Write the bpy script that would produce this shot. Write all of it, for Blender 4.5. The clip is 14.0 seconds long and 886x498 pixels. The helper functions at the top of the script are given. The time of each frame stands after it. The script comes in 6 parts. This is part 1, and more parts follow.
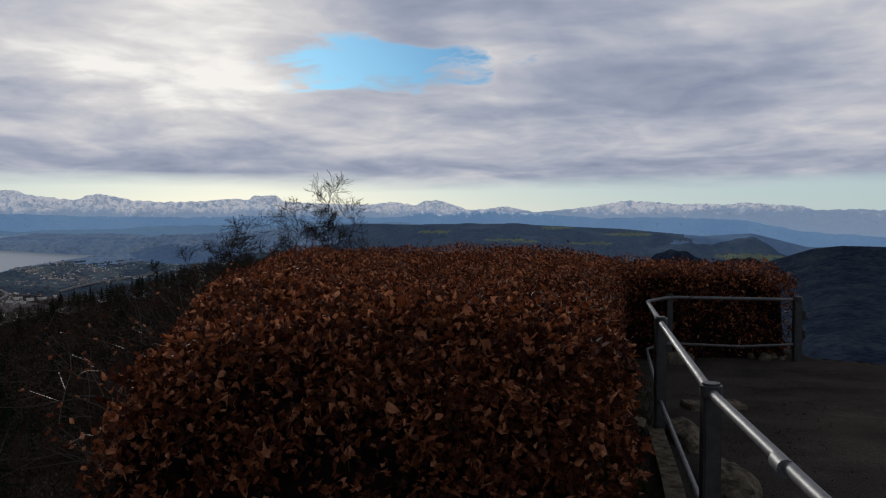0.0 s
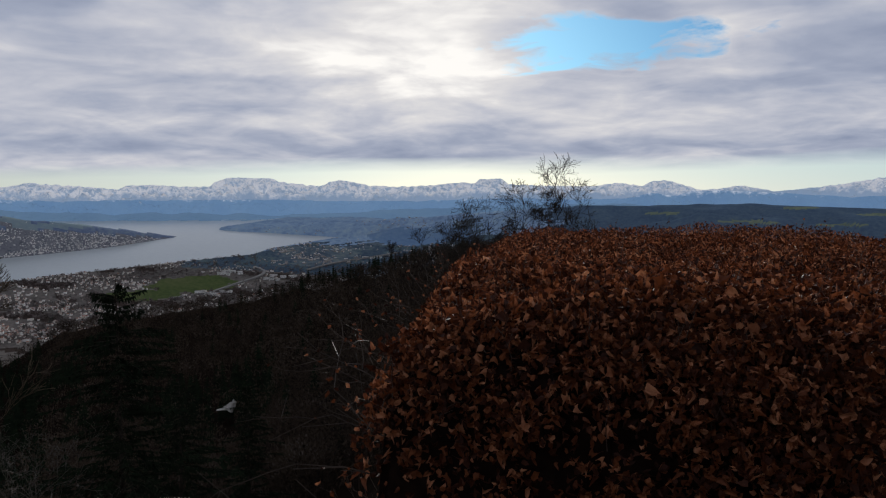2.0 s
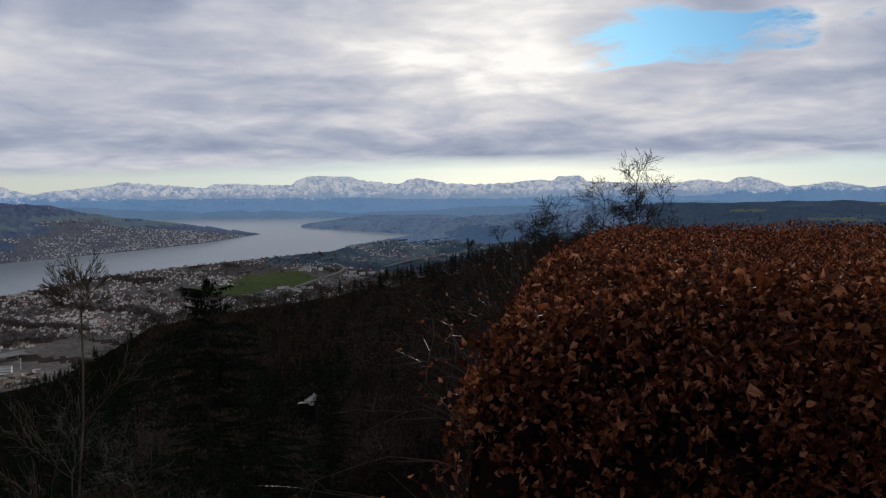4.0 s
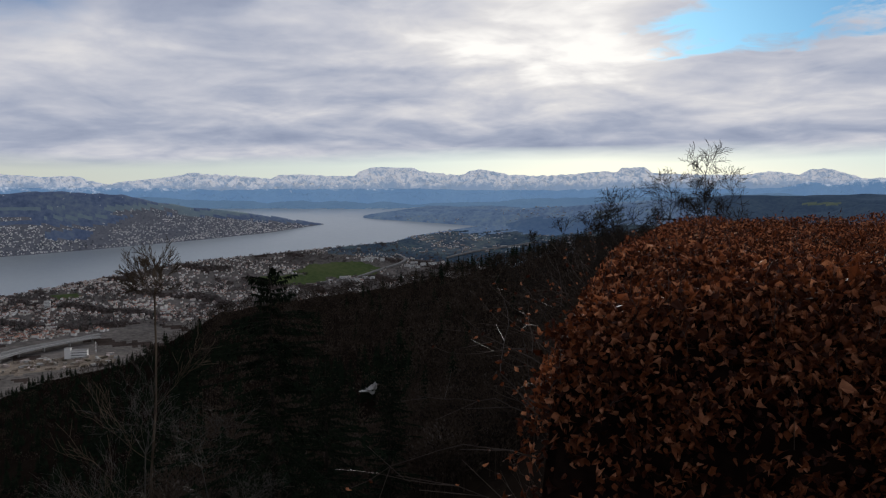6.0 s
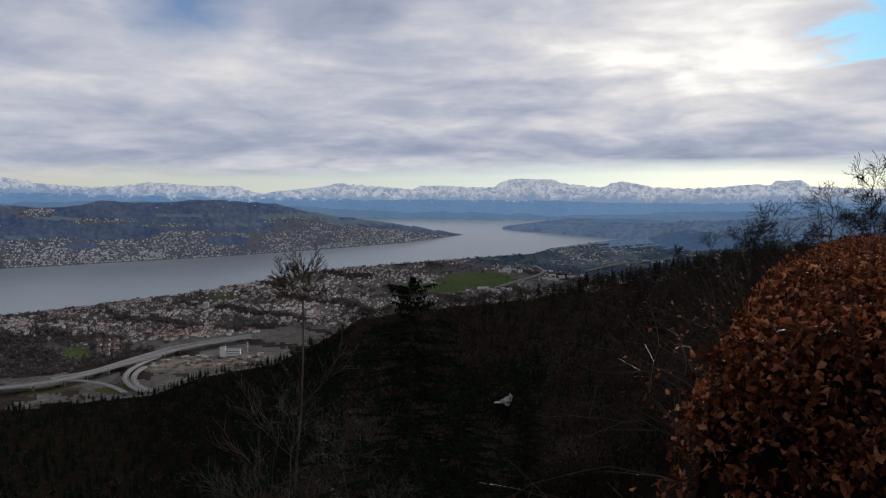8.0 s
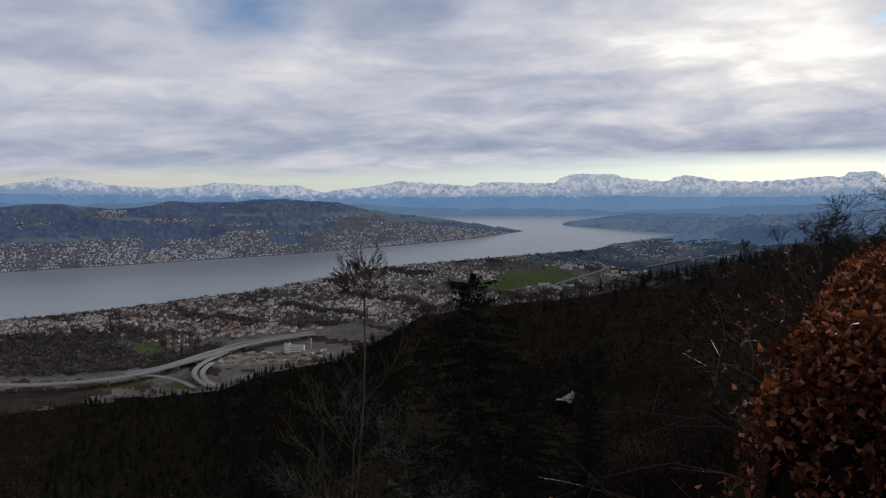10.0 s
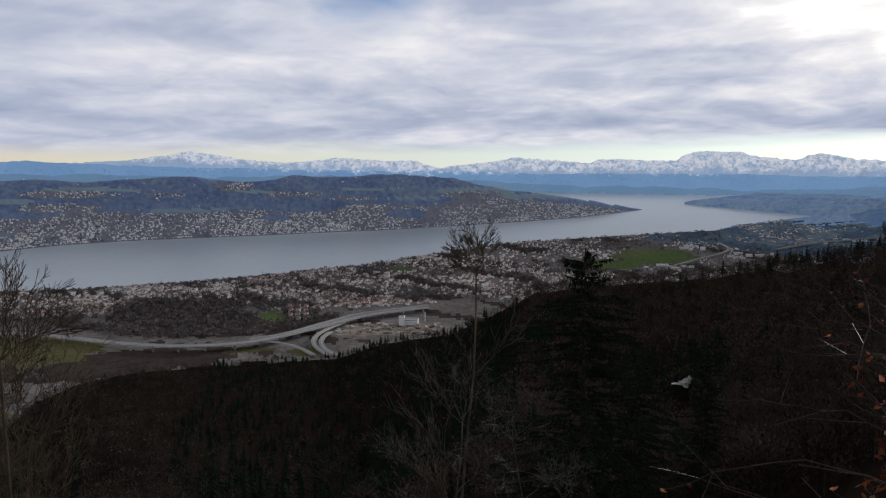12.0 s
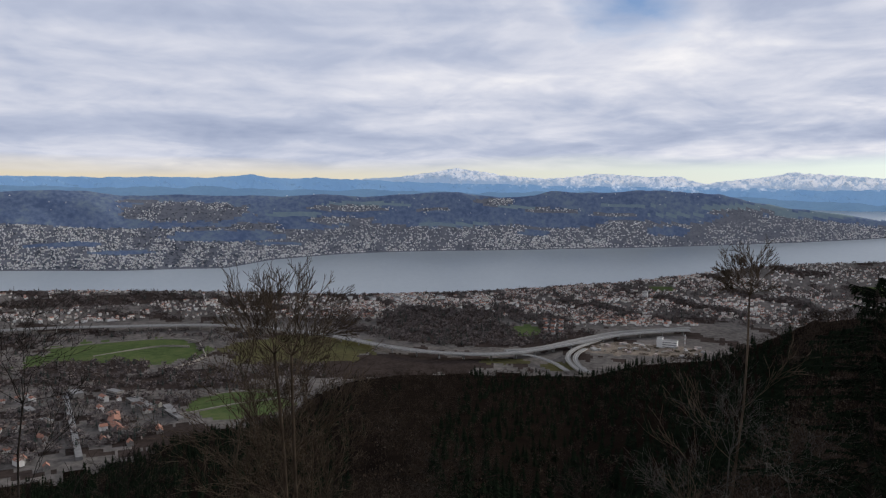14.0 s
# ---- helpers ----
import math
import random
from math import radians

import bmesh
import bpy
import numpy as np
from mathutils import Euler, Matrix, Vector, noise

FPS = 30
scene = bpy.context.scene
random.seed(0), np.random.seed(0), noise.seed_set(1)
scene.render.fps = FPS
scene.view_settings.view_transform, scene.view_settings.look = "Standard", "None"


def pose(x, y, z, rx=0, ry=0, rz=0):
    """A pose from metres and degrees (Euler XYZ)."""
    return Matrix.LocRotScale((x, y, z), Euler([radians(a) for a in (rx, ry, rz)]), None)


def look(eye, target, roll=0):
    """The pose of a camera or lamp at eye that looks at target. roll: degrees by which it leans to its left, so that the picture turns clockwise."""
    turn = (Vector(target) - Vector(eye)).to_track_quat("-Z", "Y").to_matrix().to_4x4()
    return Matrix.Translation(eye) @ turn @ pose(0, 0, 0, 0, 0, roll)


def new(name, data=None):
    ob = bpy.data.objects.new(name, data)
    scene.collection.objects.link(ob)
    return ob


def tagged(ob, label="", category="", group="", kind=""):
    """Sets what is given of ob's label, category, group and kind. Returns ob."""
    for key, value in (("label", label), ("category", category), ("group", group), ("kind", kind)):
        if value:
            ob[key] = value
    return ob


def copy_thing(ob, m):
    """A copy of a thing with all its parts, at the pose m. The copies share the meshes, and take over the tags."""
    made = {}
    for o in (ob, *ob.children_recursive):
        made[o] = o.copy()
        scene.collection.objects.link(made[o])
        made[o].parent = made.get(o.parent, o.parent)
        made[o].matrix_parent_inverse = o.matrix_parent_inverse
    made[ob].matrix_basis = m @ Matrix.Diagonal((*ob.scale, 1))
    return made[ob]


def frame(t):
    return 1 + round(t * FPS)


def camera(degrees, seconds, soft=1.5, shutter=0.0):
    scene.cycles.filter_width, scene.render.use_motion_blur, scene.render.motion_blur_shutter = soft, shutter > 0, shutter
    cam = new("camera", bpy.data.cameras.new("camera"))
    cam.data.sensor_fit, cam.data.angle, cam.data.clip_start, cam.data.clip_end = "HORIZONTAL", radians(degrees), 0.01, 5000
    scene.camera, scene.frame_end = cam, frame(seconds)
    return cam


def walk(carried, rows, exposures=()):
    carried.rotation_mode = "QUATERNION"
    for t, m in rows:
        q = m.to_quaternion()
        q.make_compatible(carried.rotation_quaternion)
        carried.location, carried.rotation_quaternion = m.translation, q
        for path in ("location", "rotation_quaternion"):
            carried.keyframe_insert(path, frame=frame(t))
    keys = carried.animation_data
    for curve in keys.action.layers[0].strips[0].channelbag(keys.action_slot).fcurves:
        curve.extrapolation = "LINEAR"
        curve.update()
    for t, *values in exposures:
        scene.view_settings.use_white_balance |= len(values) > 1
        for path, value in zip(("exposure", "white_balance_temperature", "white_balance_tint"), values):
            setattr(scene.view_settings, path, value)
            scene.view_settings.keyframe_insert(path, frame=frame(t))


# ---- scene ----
# Lookout on a wooded hill above a lake. The eye's height over the terrace is 1.7 m; bearings are in degrees
# from +y, positive towards -x, and heights of the land are counted from the eye.
EYE = 1.7
cam = camera(58.9, 14.0, 1.2)
ROWS = [
    (0.0, -0.000, 0.000, 0.000, 3.37, -2.10, -0.00),
    (0.5, -0.048, 0.001, -0.006, 8.77, -2.82, -0.29),
    (1.0, -0.101, -0.008, -0.016, 13.42, -3.24, -0.40),
    (1.5, -0.138, -0.019, -0.016, 16.48, -3.24, -0.38),
    (2.0, -0.156, -0.030, -0.017, 19.63, -3.32, -0.60),
    (2.5, -0.169, -0.056, -0.019, 21.40, -3.28, -0.48),
    (3.0, -0.192, -0.059, -0.022, 23.02, -3.48, -0.50),
    (5.5, -0.275, -0.075, -0.033, 28.22, -3.60, -0.52),
    (6.0, -0.312, -0.086, -0.043, 29.74, -4.02, -0.46),
    (6.5, -0.392, -0.133, -0.040, 31.08, -3.73, -1.26),
    (7.0, -0.414, -0.144, -0.037, 32.98, -3.80, -0.90),
    (7.5, -0.361, -0.117, -0.028, 37.20, -3.39, -0.06),
    (10.0, -0.365, -0.086, -0.048, 44.22, -3.38, -0.52),
    (10.5, -0.374, -0.004, -0.061, 47.20, -3.55, -0.67),
    (11.0, -0.357, 0.092, -0.089, 49.38, -4.14, 0.19),
    (11.5, -0.391, 0.142, -0.105, 51.04, -4.68, -0.36),
    (12.0, -0.514, 0.123, -0.115, 52.58, -5.07, 0.13),
    (12.5, -0.623, 0.096, -0.122, 53.54, -4.70, -0.91),
    (13.0, -0.687, 0.103, -0.119, 54.78, -5.17, -1.00),
    (13.5, -0.721, 0.101, -0.113, 62.18, -5.15, -0.10),
    (14.0, -0.749, 0.079, -0.127, 71.25, -4.00, 0.39),
]


def heading(yaw, pitch):
    a, e = radians(yaw), radians(pitch)
    return Vector((-math.sin(a) * math.cos(e), math.cos(a) * math.cos(e), math.sin(e)))


def stand(x, y, z, yaw, pitch, roll):
    eye = Vector((x, y, EYE + z))
    return look(eye, eye + heading(yaw, pitch), roll)


walk(cam, [(t, stand(*row)) for t, *row in ROWS], [(0.0, -0.24), (1.0, -0.16), (3.0, -0.1), (7.5, -0.06), (10.0, -0.04), (11.0, 0.04), (12.0, 0.2), (12.5, 0.22), (14.0, 0.28)])

# ---- sky, sun, exposure ----
SUN_AZ, SUN_EL = 17.0, 15.0
scene.view_settings.exposure = 0.0


def N(tree, kind, **values):
    n = tree.nodes.new(kind)
    for key, value in values.items():
        n.inputs[key].default_value = value
    return n


def L(tree, a, b):
    tree.links.new(a, b)


def math_node(tree, op, a, b=None, clamp=False):
    n = tree.nodes.new("ShaderNodeMath")
    n.operation, n.use_clamp = op, clamp
    for i, v in enumerate((a, b)):
        if v is None:
            continue
        if isinstance(v, (int, float)):
            n.inputs[i].default_value = v
        else:
            L(tree, v, n.inputs[i])
    return n.outputs[0]


def ramp(tree, fac, stops):
    n = tree.nodes.new("ShaderNodeValToRGB")
    while len(n.color_ramp.elements) < len(stops):
        n.color_ramp.elements.new(0.5)
    for el, (p, c) in zip(n.color_ramp.elements, stops):
        el.position = p
        el.color = (*c, 1) if len(c) == 3 else c
    L(tree, fac, n.inputs[0])
    return n.outputs[0]


def mix_rgb(tree, fac, a, b, blend="MIX"):
    n = tree.nodes.new("ShaderNodeMixRGB")
    n.blend_type = blend
    for s, v in zip(n.inputs, (fac, a, b)):
        if isinstance(v, (int, float)):
            s.default_value = v
        elif isinstance(v, tuple):
            s.default_value = (*v, 1)
        else:
            L(tree, v, s)
    return n.outputs[0]


def make_world():
    w = bpy.data.worlds.new("sky")
    scene.world = w
    w.use_nodes = True
    t = w.node_tree
    t.nodes.clear()
    out = N(t, "ShaderNodeOutputWorld")
    sky = N(t, "ShaderNodeTexSky")
    sky.sky_type, sky.sun_disc = "NISHITA", False
    sky.sun_elevation, sky.sun_rotation = radians(SUN_EL), radians(-SUN_AZ)
    sky.altitude, sky.air_density, sky.dust_density = 870.0, 1.0, 1.0
    co = N(t, "ShaderNodeTexCoord").outputs["Generated"]
    sep = N(t, "ShaderNodeSeparateXYZ")
    L(t, co, sep.inputs[0])
    x, y, z = sep.outputs
    elev = math_node(t, "MULTIPLY", math_node(t, "ARCSINE", z), 180 / math.pi)
    azim = math_node(t, "MULTIPLY", math_node(t, "ARCTAN2", math_node(t, "MULTIPLY", x, -1.0), y), 180 / math.pi)
    # clouds lie on a flat deck: their pattern shrinks towards the horizon
    zz = math_node(t, "ADD", math_node(t, "MAXIMUM", z, 0.0), 0.14)
    deck = N(t, "ShaderNodeCombineXYZ")
    L(t, math_node(t, "DIVIDE", x, zz), deck.inputs[0])
    L(t, math_node(t, "DIVIDE", y, zz), deck.inputs[1])

    def cloud_noise(scale, detail, rough, shift, warp=0.0):
        m = N(t, "ShaderNodeMapping")
        m.inputs["Location"].default_value = shift
        L(t, deck.outputs[0], m.inputs[0])
        n = N(t, "ShaderNodeTexNoise", Scale=scale, Detail=detail, Roughness=rough, Distortion=warp)
        L(t, m.outputs[0], n.inputs["Vector"])
        return n.outputs[0]

    big = cloud_noise(0.8, 5.0, 0.55, (3.1, 1.7, 0.0), 0.5)
    mid = cloud_noise(1.9, 6.0, 0.52, (7.7, 4.2, 3.0), 0.7)
    fine = cloud_noise(5.0, 6.0, 0.55, (1.3, 9.1, 5.0), 0.5)
    tone = math_node(t, "ADD", math_node(t, "MULTIPLY", big, 0.6), math_node(t, "MULTIPLY", mid, 0.4))
    tone = math_node(t, "ADD", math_node(t, "MULTIPLY", tone, 0.87), math_node(t, "MULTIPLY", fine, 0.13))

    def spot(az, el, wide, high, soft):
        a = math_node(t, "DIVIDE", math_node(t, "SUBTRACT", azim, az), wide)
        b = math_node(t, "DIVIDE", math_node(t, "SUBTRACT", elev, el), high)
        d = math_node(t, "SQRT", math_node(t, "ADD", math_node(t, "MULTIPLY", a, a), math_node(t, "MULTIPLY", b, b)))
        return math_node(t, "MULTIPLY", math_node(t, "SUBTRACT", 1.0, d), 1.0 / soft), d

    # bright cloud before the hidden sun
    _, dist = spot(SUN_AZ + 1.5, 11.5, 15.0, 7.5, 1.0)
    glow = math_node(t, "POWER", math_node(t, "SUBTRACT", 1.0, math_node(t, "MULTIPLY", dist, 1.0), True), 1.4)
    bands = N(t, "ShaderNodeTexNoise", Scale=1.0, Detail=3.0, Roughness=0.45)
    stretch = N(t, "ShaderNodeCombineXYZ")
    L(t, math_node(t, "MULTIPLY", azim, 0.045), stretch.inputs[0])
    L(t, math_node(t, "MULTIPLY", elev, 0.55), stretch.inputs[1])
    L(t, stretch.outputs[0], bands.inputs["Vector"])
    low = math_node(t, "SUBTRACT", 1.0, math_node(t, "DIVIDE", math_node(t, "ABSOLUTE", math_node(t, "SUBTRACT", elev, 3.9)), 2.0), True)
    east = math_node(t, "MULTIPLY", math_node(t, "SUBTRACT", azim, 35.0), 1 / 45.0, True)
    contrast = math_node(t, "SUBTRACT", 2.55, math_node(t, "MULTIPLY", east, 0.85))
    light = math_node(t, "ADD", math_node(t, "MULTIPLY", math_node(t, "SUBTRACT", tone, 0.5), contrast),
                      math_node(t, "MULTIPLY", math_node(t, "SUBTRACT", bands.outputs[0], 0.5), 0.45))
    light = math_node(t, "ADD", math_node(t, "ADD", light, 0.51), math_node(t, "SUBTRACT", math_node(t, "MULTIPLY", glow, 0.5), math_node(t, "MULTIPLY", east, 0.06)))
    for az, el, wide, high, gain in ((25, 9.5, 13, 4, 0.15), (0.5, 11.5, 6, 4.5, 0.42), (-13, 8.5, 14, 5, -0.28), (-24, 15.5, 12, 5, 0.3), (60, 9, 10, 3, 0.1), (46, 14, 12, 5, -0.16), (30, 15, 10, 4, -0.2), (84, 13, 17, 9, -0.24), (72, 8.5, 9, 2.5, 0.12)):
        patch = math_node(t, "SUBTRACT", 1.0, spot(az, el, wide, high, 1.0)[1], True)
        light = math_node(t, "ADD", light, math_node(t, "MULTIPLY", patch, gain))
    light = math_node(t, "SUBTRACT", light, math_node(t, "MULTIPLY", low, 0.2), True)
    cloud = ramp(t, light, [(0.0, (0.27, 0.315, 0.44)), (0.3, (0.395, 0.435, 0.55)), (0.55, (0.575, 0.59, 0.665)),
                            (0.8, (0.785, 0.77, 0.78)), (1.0, (1.08, 1.05, 1.01))])
    # gaps in the deck: the clear strip over the mountains and two openings
    rim = math_node(t, "ADD", elev, math_node(t, "MULTIPLY", math_node(t, "SUBTRACT", bands.outputs[0], 0.5), 1.6))
    rim = math_node(t, "ADD", rim, math_node(t, "MULTIPLY", math_node(t, "SUBTRACT", math_node(t, "MULTIPLY", azim, 1 / 55.0), 0.6, True), 0.9))
    cover = math_node(t, "MULTIPLY", math_node(t, "SUBTRACT", rim, 2.1), 0.85, True)
    ragged = math_node(t, "MULTIPLY", math_node(t, "SUBTRACT", math_node(t, "ADD", math_node(t, "MULTIPLY", mid, 0.5), math_node(t, "MULTIPLY", fine, 0.5)), 0.5), 9.0)
    hole, _ = spot(7.2, 11.0, 8.0, 1.55, 0.8)
    hole = math_node(t, "ADD", math_node(t, "MULTIPLY", math_node(t, "ADD", hole, 0.15), 1.6), ragged, True)
    hole2, _ = spot(57.9, 13.4, 5.2, 3.6, 0.8)
    hole2 = math_node(t, "MULTIPLY", math_node(t, "ADD", hole2, math_node(t, "MULTIPLY", ragged, 0.3), True), 0.7)
    gap = math_node(t, "MAXIMUM", hole, hole2)
    cover = math_node(t, "MULTIPLY", cover, math_node(t, "SUBTRACT", 1.0, gap, True))
    # towards the zenith, above the view, the deck is greyed to dim the ground
    high = math_node(t, "MULTIPLY", math_node(t, "SUBTRACT", elev, 20.0), 1 / 28.0, True)
    cloud = mix_rgb(t, math_node(t, "MULTIPLY", high, 0.62), cloud, (0.13, 0.145, 0.18))
    # away from the sun the overcast sky is dimmer
    toward = math_node(t, "ADD", math_node(t, "MULTIPLY", x, -math.sin(radians(SUN_AZ))), math_node(t, "MULTIPLY", y, math.cos(radians(SUN_AZ))))
    dim = math_node(t, "MULTIPLY", math_node(t, "SUBTRACT", 0.15, toward), 0.9, True)
    cloud = mix_rgb(t, math_node(t, "MULTIPLY", dim, 0.26), cloud, (0.14, 0.15, 0.18))
    clear = N(t, "ShaderNodeBackground", Strength=0.075)
    deep = math_node(t, "MULTIPLY", math_node(t, "SUBTRACT", elev, 3.0), 1 / 5.0, True)
    tint = mix_rgb(t, deep, (0.80, 0.92, 1.15), (0.26, 0.58, 0.98))
    haze = math_node(t, "SUBTRACT", 0.75, math_node(t, "MULTIPLY", deep, 0.75))
    L(t, mix_rgb(t, haze, mix_rgb(t, 1.0, sky.outputs[0], tint, "MULTIPLY"), mix_rgb(t, math_node(t, "MULTIPLY", math_node(t, "SUBTRACT", azim, 30.0), 1 / 55.0, True), (7.4, 9.5, 10.2), (9.4, 8.2, 6.5))), clear.inputs[0])
    grey = N(t, "ShaderNodeBackground", Strength=1.0)
    L(t, cloud, grey.inputs[0])
    mix = N(t, "ShaderNodeMixShader")
    L(t, cover, mix.inputs[0])
    L(t, clear.outputs[0], mix.inputs[1])
    L(t, grey.outputs[0], mix.inputs[2])
    L(t, mix.outputs[0], out.inputs[0])


make_world()
sun = new("sun", bpy.data.lights.new("sun", "SUN"))
sun.data.energy, sun.data.angle, sun.data.color = 2.0, radians(12), (1.0, 0.95, 0.88)
sun.matrix_world = look((0, 0, 60), Vector((0, 0, 60)) - heading(SUN_AZ, SUN_EL))


# ---- materials ----
def material(name, stops, scale=1.0, detail=6.0, rough=0.8, bump=0.0, metal=0.0, island=0.0, spec=0.5, second=0.0, coords="Object", glow=0.0, single=False):
    """A surface whose colour runs through stops by noise at two scales, with a bump and a difference from piece to piece."""
    m = bpy.data.materials.new(name)
    m.use_nodes = True
    t = m.node_tree
    bsdf = t.nodes["Principled BSDF"]
    co = N(t, "ShaderNodeTexCoord").outputs[coords]
    n1 = N(t, "ShaderNodeTexNoise", Scale=scale, Detail=detail, Roughness=0.6)
    L(t, co, n1.inputs["Vector"])
    fac = n1.outputs[0]
    if second:
        n2 = N(t, "ShaderNodeTexNoise", Scale=second, Detail=4.0, Roughness=0.55)
        L(t, co, n2.inputs["Vector"])
        fac = math_node(t, "ADD", math_node(t, "MULTIPLY", fac, 0.5), math_node(t, "MULTIPLY", n2.outputs[0], 0.5))
    fac = math_node(t, "ADD", math_node(t, "MULTIPLY", math_node(t, "SUBTRACT", fac, 0.5), 2.0), 0.5)
    if island:
        g = N(t, "ShaderNodeNewGeometry")
        one = N(t, "ShaderNodeObjectInfo").outputs["Random"] if single else g.outputs["Random Per Island"]
        fac = math_node(t, "ADD", math_node(t, "MULTIPLY", fac, 1 - island), math_node(t, "MULTIPLY", one, island))
    col = ramp(t, fac, stops)
    L(t, col, bsdf.inputs["Base Color"])
    bsdf.inputs["Roughness"].default_value = rough
    bsdf.inputs["Metallic"].default_value = metal
    bsdf.inputs["Specular IOR Level"].default_value = spec
    if glow:
        L(t, col, bsdf.inputs["Emission Color"])
        bsdf.inputs["Emission Strength"].default_value = glow
    if bump:
        b = N(t, "ShaderNodeBump", Strength=bump, Distance=0.02)
        L(t, n1.outputs[0], b.inputs["Height"])
        L(t, b.outputs[0], bsdf.inputs["Normal"])
    return m


